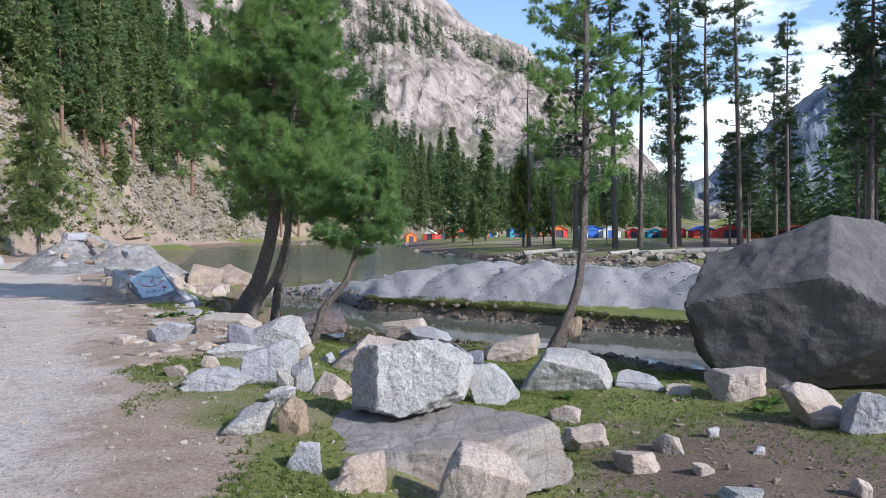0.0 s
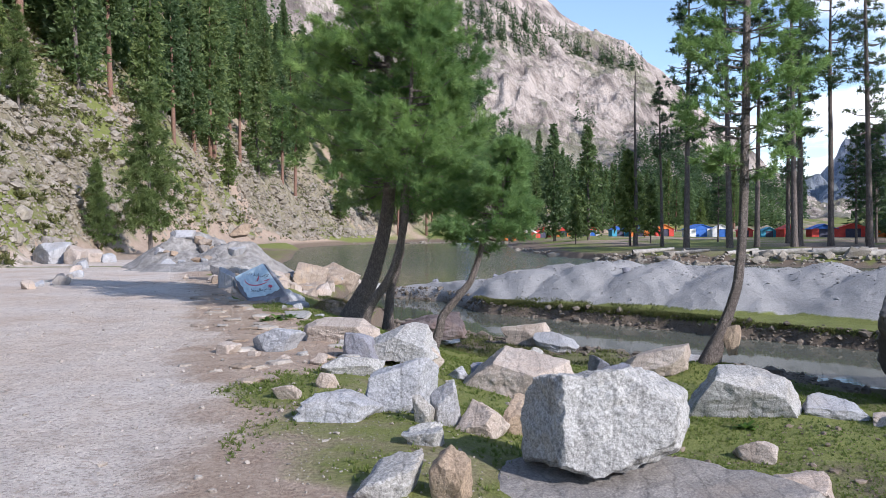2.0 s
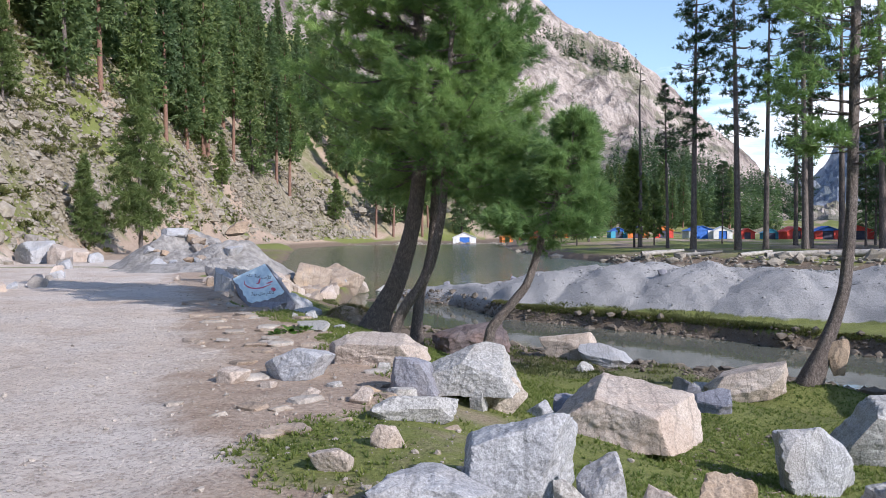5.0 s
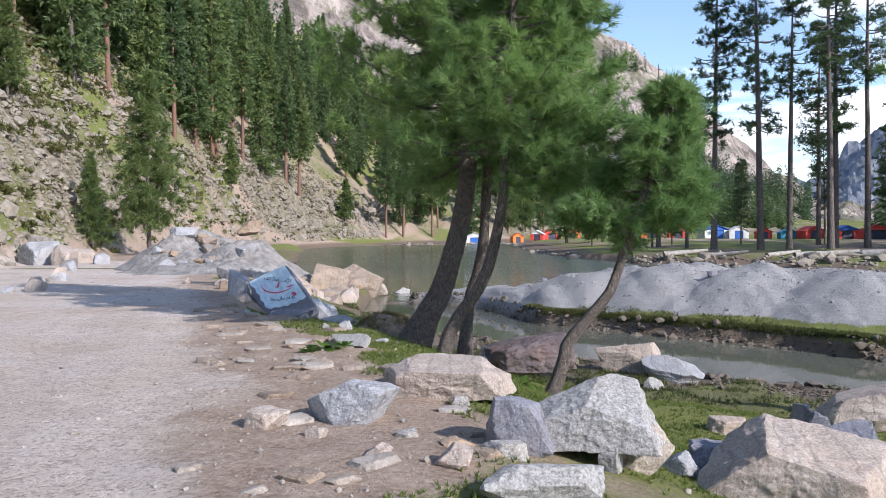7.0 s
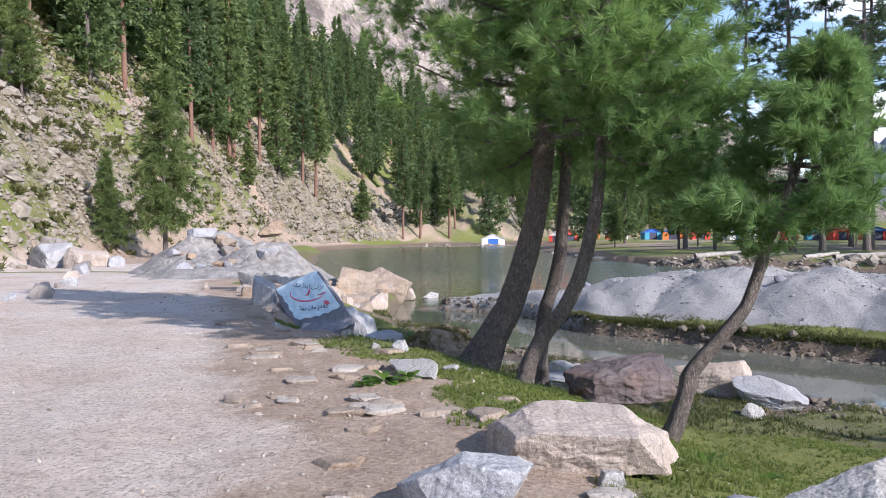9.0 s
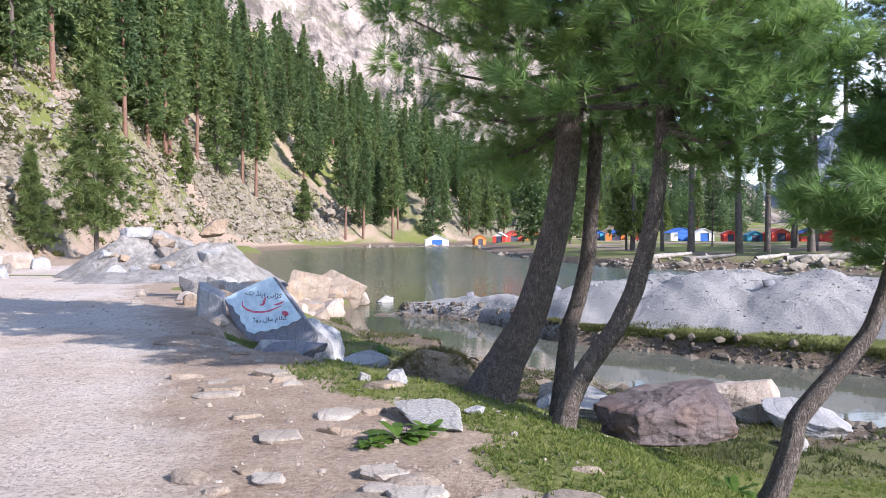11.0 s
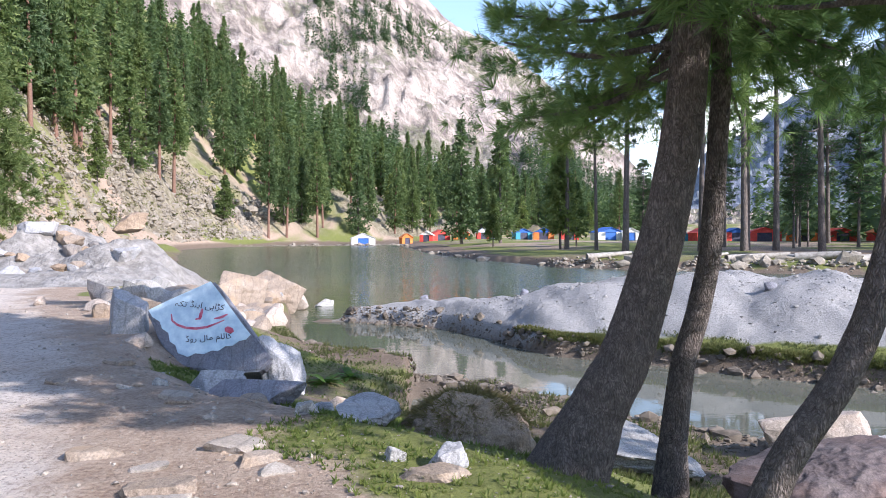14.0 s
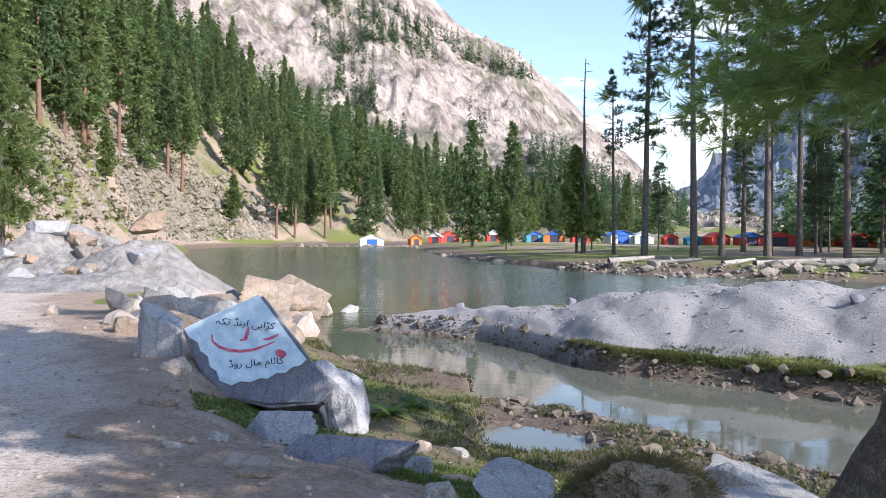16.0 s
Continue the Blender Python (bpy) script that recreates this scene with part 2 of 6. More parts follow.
def ground_material():
    mat = bpy.data.materials.new("valley_ground")
    nt, b = nodes_of(mat)
    pos = place_co(nt, "World")
    cov = nt.nodes.new("ShaderNodeVertexColor")
    cov.layer_name = "cover"
    sep = nt.nodes.new("ShaderNodeSeparateColor")
    nt.links.new(cov.outputs[0], sep.inputs[0])
    n_big, n_mid, n_fine = noise_fac(nt, pos, 0.35, 6), noise_fac(nt, pos, 2.6, 8, 0.7), noise_fac(nt, pos, 26, 6, 0.7)
    speck = node(nt, "ShaderNodeTexVoronoi", Scale=22)
    nt.links.new(pos, speck.inputs["Vector"])
    peb = node(nt, "ShaderNodeTexVoronoi", Scale=55)
    nt.links.new(pos, peb.inputs["Vector"])
    road = mix(nt, 0.5, ramp(nt, n_mid, (0.3, (0.38, 0.32, 0.27)), (0.66, (0.64, 0.565, 0.495))), ramp(nt, n_big, (0.38, (0.5, 0.375, 0.29)), (0.5, (0.6, 0.505, 0.435)), (0.62, (0.64, 0.575, 0.53))))
    road = mix(nt, ramp(nt, n_fine, (0.36, (0.85, 0.85, 0.85)), (0.5, (0, 0, 0))), road, (0.22, 0.185, 0.155))
    road = mix(nt, ramp(nt, noise_fac(nt, pos, 7.0, 5, 0.7), (0.36, (0.55, 0.55, 0.55)), (0.47, (0, 0, 0))), road, (0.33, 0.26, 0.21))
    road = mix(nt, ramp(nt, peb.outputs["Distance"], (0.08, (0.4, 0.4, 0.4)), (0.16, (0, 0, 0))), road, (0.62, 0.58, 0.54))
    soil = mix(nt, 0.6, ramp(nt, n_mid, (0.3, (0.075, 0.052, 0.036)), (0.7, (0.19, 0.14, 0.1))), ramp(nt, n_fine, (0.3, (0.07, 0.05, 0.036)), (0.7, (0.29, 0.22, 0.165))))
    soil = mix(nt, ramp(nt, speck.outputs["Distance"], (0.06, (0.7, 0.7, 0.7)), (0.2, (0, 0, 0))), soil, (0.42, 0.38, 0.34))
    grass = mix(nt, 0.55, ramp(nt, n_mid, (0.3, (0.1, 0.115, 0.03)), (0.55, (0.16, 0.195, 0.045)), (0.72, (0.26, 0.26, 0.08))), ramp(nt, n_fine, (0.3, (0.07, 0.08, 0.025)), (0.7, (0.25, 0.25, 0.085))))
    sand = mix(nt, 0.5, ramp(nt, n_mid, (0.3, (0.25, 0.243, 0.238)), (0.7, (0.35, 0.34, 0.332))), ramp(nt, n_fine, (0.36, (0.13, 0.126, 0.122)), (0.5, (0.31, 0.302, 0.294)), (0.62, (0.4, 0.39, 0.38))))
    scree = mix(nt, 0.5, ramp(nt, n_big, (0.3, (0.14, 0.125, 0.075)), (0.7, (0.27, 0.235, 0.175))), ramp(nt, n_mid, (0.3, (0.09, 0.08, 0.06)), (0.5, (0.2, 0.17, 0.12)), (0.7, (0.32, 0.275, 0.22))))
    scree = mix(nt, 0.65, scree, ramp(nt, noise_fac(nt, pos, 0.9, 9, 0.75), (0.38, (0.045, 0.038, 0.026)), (0.48, (0.18, 0.155, 0.095)), (0.6, (0.37, 0.32, 0.25))))

    def weight(channel, lo=0.3, hi=0.7, ragged=0.45):
        add = nt.nodes.new("ShaderNodeMath")
        add.operation = "MULTIPLY_ADD"
        add.inputs[1].default_value = ragged
        nt.links.new(n_mid, add.inputs[0])
        nt.links.new(channel, add.inputs[2])
        return ramp(nt, add.outputs[0], (lo + ragged * 0.5, (0, 0, 0)), (min(hi + ragged * 0.5, 1.0), (1, 1, 1)))
    zc = nt.nodes.new("ShaderNodeSeparateXYZ")
    nt.links.new(pos, zc.inputs[0])
    dusty = node(nt, "ShaderNodeMapRange")
    for k, v in ((1, -0.75), (2, -0.2), (3, 0.0), (4, 0.9)):
        dusty.inputs[k].default_value = v
    nt.links.new(zc.outputs[2], dusty.inputs[0])
    dirt = mix(nt, 0.5, ramp(nt, n_mid, (0.34, (0.26, 0.175, 0.125)), (0.66, (0.54, 0.425, 0.33))), ramp(nt, n_fine, (0.36, (0.17, 0.115, 0.085)), (0.64, (0.55, 0.44, 0.35))))
    soil = mix(nt, dusty.outputs[0], soil, dirt)
    c = mix(nt, weight(sep.outputs[0]), soil, road)
    c = mix(nt, weight(sep.outputs[1], 0.35, 0.6, 0.6), c, grass)
    c = mix(nt, weight(sep.outputs[2], 0.12, 0.4, 0.2), c, sand)
    c = mix(nt, weight(cov.outputs[1]), c, scree)
    zs = nt.nodes.new("ShaderNodeSeparateXYZ")
    nt.links.new(pos, zs.inputs[0])
    damp = node(nt, "ShaderNodeMapRange")
    for k, v in ((1, -1.5), (2, -1.17), (3, 0.75), (4, 0.0)):
        damp.inputs[k].default_value = v
    nt.links.new(zs.outputs[2], damp.inputs[0])
    mud = ramp(nt, n_mid, (0.3, (0.075, 0.06, 0.045)), (0.7, (0.19, 0.155, 0.12)))
    c = mix(nt, damp.outputs[0], c, mud)
    nt.links.new(c, b.inputs["Base Color"])
    b.inputs["Roughness"].default_value = 0.93
    b.inputs["Specular IOR Level"].default_value = 0.25
    n1 = bumped(nt, b, n_mid, 0.8, 0.09)
    n2 = bumped(nt, b, n_fine, 1.0, 0.028, n1)
    bumped(nt, b, peb.outputs["Distance"], 0.3, 0.006, n2)
    return mat


M_GROUND = ground_material()


def water_material():
    mat = bpy.data.materials.new("lake_water")
    nt, b = nodes_of(mat)
    pos = place_co(nt, "World")
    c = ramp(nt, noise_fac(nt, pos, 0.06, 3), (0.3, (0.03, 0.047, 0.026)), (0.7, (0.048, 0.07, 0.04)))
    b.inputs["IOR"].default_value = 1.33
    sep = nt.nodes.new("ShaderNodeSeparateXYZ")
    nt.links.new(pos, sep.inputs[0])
    # Paler silty base near, dark green far: mirrored cloud and forest tones painted in.
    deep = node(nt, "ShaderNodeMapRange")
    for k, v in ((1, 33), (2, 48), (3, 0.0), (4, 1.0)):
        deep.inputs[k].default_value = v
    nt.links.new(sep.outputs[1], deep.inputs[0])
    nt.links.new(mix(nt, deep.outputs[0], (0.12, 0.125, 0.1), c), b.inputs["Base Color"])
    open_water = node(nt, "ShaderNodeMapRange")
    for k, v in ((1, 36), (2, 62), (3, 0.02), (4, 1.0)):
        open_water.inputs[k].default_value = v
    nt.links.new(sep.outputs[1], open_water.inputs[0])
    ruffled = node(nt, "ShaderNodeMapRange")
    for k, v in ((1, 38), (2, 75), (3, 0.03), (4, 0.17)):
        ruffled.inputs[k].default_value = v
    nt.links.new(sep.outputs[1], ruffled.inputs[0])
    nt.links.new(ruffled.outputs[0], b.inputs["Roughness"])
    m = node(nt, "ShaderNodeMapping")
    m.inputs["Scale"].default_value = (0.35, 1.0, 1)
    nt.links.new(pos, m.inputs[0])
    bp = node(nt, "ShaderNodeBump", Distance=0.11)
    nt.links.new(noise_fac(nt, m.outputs[0], 2.2, 4, 0.6), bp.inputs["Height"])
    nt.links.new(open_water.outputs[0], bp.inputs["Strength"])
    nt.links.new(bp.outputs[0], b.inputs["Normal"])
    return mat


M_WATER = water_material()


def mountain_material(name, dark, mid, light, green):
    mat = bpy.data.materials.new(name)
    nt, b = nodes_of(mat)
    pos = place_co(nt, "World")
    m = node(nt, "ShaderNodeMapping")
    m.inputs["Scale"].default_value = (1, 1, 0.3)
    nt.links.new(pos, m.inputs[0])
    streak = noise_fac(nt, m.outputs[0], 0.035, 12, 0.72)
    patch = noise_fac(nt, pos, 0.009, 6, 0.6)
    c = ramp(nt, streak, (0.4, dark), (0.49, mid), (0.6, light))
    geo = nt.nodes.new("ShaderNodeNewGeometry")
    sp = nt.nodes.new("ShaderNodeSeparateXYZ")
    nt.links.new(geo.outputs["Normal"], sp.inputs[0])
    add = nt.nodes.new("ShaderNodeMath")
    add.operation = "MULTIPLY_ADD"
    add.inputs[1].default_value = 0.55
    nt.links.new(sp.outputs[2], add.inputs[0])
    nt.links.new(patch, add.inputs[2])
    c = mix(nt, ramp(nt, add.outputs[0], (0.92, (0, 0, 0)), (1.04, (0.7, 0.7, 0.7))), c, green)
    nt.links.new(c, b.inputs["Base Color"])
    b.inputs["Roughness"].default_value = 0.95
    n1 = bumped(nt, b, streak, 1.0, 14.0)
    bumped(nt, b, noise_fac(nt, pos, 0.16, 6, 0.7), 0.6, 3.0, n1)
    return mat


M_MOUNTAIN = mountain_material("pale_granite_cliff", (0.17, 0.14, 0.125), (0.38, 0.32, 0.28), (0.56, 0.48, 0.425), (0.19, 0.19, 0.11))
# Aerial haze is put into this mountain's colour: blue-grey instead of rock tones.
M_MOUNTAIN_FAR = mountain_material("haze_toned_mountain", (0.14, 0.16, 0.2), (0.2, 0.225, 0.27), (0.27, 0.295, 0.34), (0.13, 0.16, 0.17))


# ---- builders ----
def mesh_from(name, verts, faces_flat, corners, material, smooth=False):
    """A mesh from arrays of vertices and of vertex indices, all faces with the same number of corners."""
    me = bpy.data.meshes.new(name)
    verts = np.asarray(verts, np.float32)
    idx = np.asarray(faces_flat, np.int32).ravel()
    n = len(idx) // corners
    me.vertices.add(len(verts))
    me.vertices.foreach_set("co", verts.ravel())
    me.loops.add(len(idx))
    me.loops.foreach_set("vertex_index", idx)
    me.polygons.add(n)
    me.polygons.foreach_set("loop_start", np.arange(n, dtype=np.int32) * corners)
    me.polygons.foreach_set("loop_total", np.full(n, corners, np.int32))
    me.polygons.foreach_set("use_smooth", np.full(n, smooth))
    me.update(calc_edges=True)
    me.materials.append(material)
    return me


def part(name, bm, material, parent, label="", smooth=False):
    me = bpy.data.meshes.new(name)
    bm.normal_update()
    bm.to_mesh(me)
    bm.free()
    me.materials.append(material)
    for p in me.polygons:
        p.use_smooth = smooth
    ob = new(name, me)
    ob.parent = parent
    return tagged(ob, label)


def mesh_part(name, me, parent, label=""):
    ob = new(name, me)
    ob.parent = parent
    return tagged(ob, label)


def empty(name, m, label, category, group=""):
    ob = new(name)
    ob.matrix_world = m
    return tagged(ob, label, category, group)



# ---- the lie of the land ----
W = -1.5                                   # water level
HUB = (-3.0, 8.0)                          # middle of the walk, hub of the valley's bearings


def hash2(ix, iy, seed):
    h = (ix.astype(np.int64) * 374761393 + iy.astype(np.int64) * 668265263 + seed * 2147483647) & 0xFFFFFFFF
    h = ((h ^ (h >> 13)) * 1274126177) & 0xFFFFFFFF
    return ((h ^ (h >> 16)) & 0xFFFF) / 65535.0


def vnoise(x, y, seed=0):
    x, y = np.asarray(x, float), np.asarray(y, float)
    ix, iy = np.floor(x), np.floor(y)
    fx, fy = x - ix, y - iy
    fx, fy = fx * fx * (3 - 2 * fx), fy * fy * (3 - 2 * fy)
    a, b = hash2(ix, iy, seed), hash2(ix + 1, iy, seed)
    c, d = hash2(ix, iy + 1, seed), hash2(ix + 1, iy + 1, seed)
    return (a + (b - a) * fx) * (1 - fy) + (c + (d - c) * fx) * fy - 0.5


def fbm(x, y, seed=0, octaves=4, gain=0.5):
    total, amp = 0.0, 1.0
    for o in range(octaves):
        total = total + amp * vnoise(x * 2 ** o, y * 2 ** o, seed + 17 * o)
        amp *= gain
    return total


def step(a, b, v):
    u = np.clip((v - a) / (b - a), 0, 1)
    return u * u * (3 - 2 * u)


def road_edge(y):
    return np.interp(y, [-30, 0.6, 5.6, 8.7, 12.1, 15.4, 20.5, 22.5, 26.8, 37.5, 45, 60, 100],
                     [15, 1.4, -1.1, -2.45, -3.95, -5.2, -7.6, -8.8, -10.9, -16.0, -21, -30, -46])


def turf_edge(y):
    return np.interp(y, [9, 11, 12.5], [-0.2, 0.0, 0.36])


def near_shore(x):
    return np.interp(x, [-60, -30, -22, -14, -11.6, -10.8, -10.2, -9.6, -8.9, -8.2, -6.5, -5, -2.9, -1.9, -0.3, 0.9, 3, 4.2, 5.6, 8, 14, 30, 90],
                     [190, 92, 60, 49, 45, 43.5, 40, 36, 33.4, 32.2, 30.8, 29.2, 26.4, 25.4, 24.1, 23.1, 21.8, 20.2, 18.4, 17.2, 14, 7, -20])


def bar_near(x):
    return np.interp(x, [-8.8, -6.9, -5.4, -4.2, -2.8, -0.2, 3, 4.4, 7, 12, 20, 60], [39.9, 38.8, 37.6, 35.2, 32.1, 30, 27.3, 25.7, 23.5, 20, 15, -10])


def bar_far(x):
    return np.interp(x, [-8.8, -6, -2, 1, 5, 10, 20, 60], [39.9, 42.3, 44.5, 45.3, 44, 40.5, 34, 7])


def right_shore(x):
    return np.interp(x, [-60, -40, -24, -14, -11, -7.5, -5.6, 0, 5, 10, 21, 40, 90, 300], [200, 206, 212, 216, 190, 150, 128, 98, 80, 74, 67, 58, 38, -60])


def sand_crest(x):
    return np.interp(x, [-7, -1.8, 3, 10, 20, 40], [39.4, 36.6, 33.4, 28.4, 22.4, 11])


def polar(x, y):
    dx, dy = x - HUB[0], y - HUB[1]
    return np.degrees(np.arctan2(-dx, dy)), np.hypot(dx, dy)


def foot_of_hill(az):
    return np.interp(az, [-40, -15, -8, 0, 5, 9, 12, 15, 18, 21, 25, 29, 33, 37.6, 45, 70, 100, 180], [480, 420, 350, 290, 252, 232, 216, 200, 168, 135, 100, 72, 55, 42, 33, 26, 26, 60])


def crest_of_hill(az):
    """Elevation in degrees of the wooded ridge, and its distance."""
    el = np.interp(az, [-40, -12, -5, 2.8, 10.6, 17, 25, 35, 60, 120, 180], [0.2, 0.7, 1.6, 4.3, 8.7, 12.8, 16.5, 19.5, 22, 22, 8])
    return el, foot_of_hill(az) + np.interp(az, [-15, 5, 20, 40, 180], [160, 190, 240, 190, 190])


def height(x, y):
    x, y = np.asarray(x, float), np.asarray(y, float)
    s = x - road_edge(y)
    up = -1.0 * step(0.7, 5.0, s + 0.5 * fbm(x * 0.5, y * 0.5, 3))
    up = up + 0.05 * fbm(x * 0.35, y * 0.35, 5) + 0.035 * fbm(x * 1.6, y * 1.6, 6) * step(-0.4, 1.0, s)
    up = up + 0.10 * fbm(x * 0.9, y * 0.9, 7, 3) * step(0.6, 2.5, s)
    up = up - 0.3 * np.exp(-((x - 0.7) / 1.3) ** 2 - ((y - 6.3) / 1.3) ** 2)
    ruts = -0.025 * np.exp(-((s + 1.5) / 0.35) ** 2) - 0.025 * np.exp(-((s + 3.2) / 0.4) ** 2)
    up = up + ruts + 0.012 * vnoise(x * 3.1, y * 3.1, 9)
    d = (near_shore(x) - y) * 0.72 + 0.5 * fbm(x * 0.45, y * 0.45, 11, 3)
    rise = np.where(d < 0, d * 0.35, np.where(d < 3.6, 0.03 + 0.05 * d, 0.21 + 0.28 * (d - 3.6)))
    puddle = ((x + 5.45) / 1.0) ** 2 + ((y - 26.7) / 0.8) ** 2
    rise = rise + 0.10 * fbm(x * 1.3, y * 1.3, 12, 3) * (d > 0) - 0.24 * np.exp(-puddle * puddle * 0.8)
    steep = step(24, 30, y) * (x < -6)
    rise = rise + steep * np.clip(d, 0, 3) * 0.55
    land = np.minimum(up, W + rise)
    land = land + 0.32 * np.exp(-((x - 2.4) / 1.1) ** 2 - ((y - 18.2) / 0.9) ** 2)
    # sandbar with dumped heaps of sand
    db = np.minimum(y - bar_near(x), bar_far(x) - y) * 0.75 + 0.35 * fbm(x * 0.6, y * 0.6, 21, 3)
    bar = W + np.where(db < 0, db * 0.6, 0.42 * step(0, 0.35, db) + 0.05 * np.clip(db, 0, 2))
    c = (y - sand_crest(x)) * 0.8
    tall = np.interp(x, [-7.5, -5.5, -3.5, -2.2, -0.6, 2, 6, 12, 30], [0.12, 0.32, 0.42, 0.75, 1.2, 1.3, 1.3, 1.3, 1.2])
    heap = np.zeros_like(x)
    for k in range(24):                    # one rounded cone for each dumped load
        cx = -3.4 + 1.45 * k + 0.55 * math.sin(k * 2.4)
        cy = float(sand_crest(cx)) + 0.7 * math.sin(k * 1.7 + 1)
        top = float(np.interp(cx, [-4, -3, -1.5, -0.3, 2, 5.4, 6.2, 7.2, 30], [0.25, 0.5, 0.9, 1.14, 1.33, 1.3, 1.16, 1.34, 1.3])) + 0.06 * math.sin(k * 3.1)
        far_off = np.hypot(x - cx, (y - cy) * 0.85)
        heap = np.maximum(heap, top - 0.5 * (np.sqrt(far_off ** 2 + 1.0) - 1.0))
    flutes = 0.10 * vnoise(x * 1.9 + 0.3 * y, y * 0.25, 26) + 0.05 * vnoise(x * 4.2, y * 0.5, 27)
    heap = np.maximum(heap, (tall * 0.96 - 0.06) * np.clip(1 - np.abs(c) / 3.2, 0, 1))
    heap = heap + (flutes + 0.09 * fbm(x * 1.3, y * 1.3, 24, 4, 0.6)) * (heap > 0.05)
    bar = bar + heap * step(0.3, 1.2, db) + 0.03 * fbm(x * 2, y * 2, 25, 3) * (db > 0)
    land = np.maximum(land, bar)
    # far bank with the pines and the camp
    dr = (y - right_shore(x)) * 0.55 + 1.6 * fbm(x * 0.09, y * 0.09, 31, 4)
    bank = W + np.where(dr < 0, dr * 0.2, 0.62 * step(0, 1.6, dr) * step(-9, 9, x) + 0.12 * step(0, 1.0, dr) + 0.010 * np.clip(dr, 0, 60)) + 0.22 * fbm(x * 0.22, y * 0.22, 33) * step(0, 4, dr)
    land = np.maximum(land, np.maximum(bank, W - 1.2))
    # valley sides
    az, dist = polar(x, y)
    foot = foot_of_hill(az)
    el, far = crest_of_hill(az)
    u = (dist - foot) / (far - foot)
    shore = W + np.clip(dist - foot + 10, -8, 10) * np.where(az > 26, 0.0, 0.17)
    hill = np.tan(np.radians(el)) * far * np.clip(u, 0, 1.25) ** 0.92 + 0.1
    rough = step(0, 0.08, u) * (1.4 * fbm(x * 0.12, y * 0.12, 41, 5, 0.6) + 0.5 * fbm(x * 0.6, y * 0.6, 43, 3)) * np.clip(dist / 70, 0.5, 3)
    side = np.where(u > 0, hill + rough, shore)
    side = np.where((az < -60) | (u > 1.25), np.where(u > 1.25, np.tan(np.radians(el)) * far * 1.2, W - 1.2), side)
    return np.maximum(land, side)


def ground_z(x, y):
    return float(height(np.array([x]), np.array([y]))[0])




# ---- ground, water, mountains ----
def graded(lo, hi, fine_lo, fine_hi, fine, grow=1.055, cap=9.0):
    mid = list(np.arange(fine_lo, fine_hi, fine))
    up, v, s = [], fine_hi, fine
    while v < hi:
        up.append(v)
        s = min(s * grow, cap)
        v += s
    down, v, s = [], fine_lo, fine
    while v > lo:
        s = min(s * grow, cap)
        v -= s
        down.append(v)
    return np.array(down[::-1] + mid + up)


def build_ground():
    gx = graded(-420, 420, -12, 8, 0.125)
    gy = graded(-60, 900, 3.5, 42, 0.125, 1.04, 8.0)
    X, Y = np.meshgrid(gx, gy)
    Z = height(X, Y)
    nx, ny = len(gx), len(gy)
    i = (np.arange(ny - 1)[:, None] * nx + np.arange(nx - 1)[None]).ravel()
    quads = np.stack([i, i + 1, i + nx + 1, i + nx], 1)
    me = mesh_from("ground", np.stack([X.ravel(), Y.ravel(), Z.ravel()], 1), quads, 4, M_GROUND, True)
    s = X - road_edge(Y)
    az, dist = polar(X, Y)
    u = (dist - foot_of_hill(az)) / (crest_of_hill(az)[1] - foot_of_hill(az))
    side = step(-0.02, 0.02, u) * (az > -40)
    wob = 0.5 * fbm(X * 0.7, Y * 0.7, 51, 3)
    road = step(0.0, -2.2, s + 2.3 * wob) * (1 - side) * (X < 25) * step(54, 47, Y)
    wet = step(0.16, 0.03, Z - W)
    grass = step(-0.05, 1.1, s - turf_edge(Y) + 0.35 + 1.3 * fbm(X * 0.6, Y * 0.6, 52, 3)) * (1.0 + 1.0 * fbm(X * 0.42, Y * 0.42, 53, 3)) * (1 - side) * (1 - wet)
    bare = 1.15 * np.exp(-((X - 3.1) / 2.2) ** 2 - ((Y - 9.0) / 2.5) ** 2)
    grass = np.clip(grass * (1 - 0.95 * bare), 0, 1)
    grass = grass * (1 - 0.5 * step(20.5, 23, Y) * step(-0.3, -0.75, Z))
    db = np.minimum(Y - bar_near(X), bar_far(X) - Y) * 0.75
    c = np.abs((Y - sand_crest(X)) * 0.8)
    sand = step(3.5, 2.9, c + 0.6 * fbm(X * 0.8, Y * 0.8, 54, 3)) * (db > 0)
    sand = np.maximum(sand, step(0.56, 0.68, Z - W) * (db > 0))
    grass = np.where(db > -0.3, step(0.30, 0.42, Z - W) * (1 - sand), grass)
    far_land = (Y > right_shore(X)) & (u < 0)
    grass = np.where(far_land, step(0.4, 0.75, Z - W) * (0.6 + 0.9 * fbm(X * 0.1, Y * 0.1, 55, 4)), grass)
    scree = side * np.clip(0.5 + 1.6 * fbm(X * 0.05, Y * 0.05, 56, 4) - 0.75 * step(0.18, 0.5, u + 0.3 * fbm(X * 0.03, Y * 0.03, 57)) * step(40, 28, az) - 0.5 * step(0.42, 0.55, u), 0, 1)
    grass = np.where(side > 0.5, 0.15 * step(0.05, 0.3, u) + 0.5 + 1.1 * fbm(X * 0.11, Y * 0.11, 58, 5, 0.6), grass)
    col = np.stack([road.ravel(), np.clip(grass, 0, 1).ravel(), sand.ravel(), scree.ravel()], 1).astype(np.float32)
    at = me.attributes.new("cover", "FLOAT_COLOR", "POINT")
    at.data.foreach_set("color", col.ravel())
    tagged(new("ground", me), "gravel track, turf, soil, sandbar and scree valley floor", "ground", kind="structure")


build_ground()
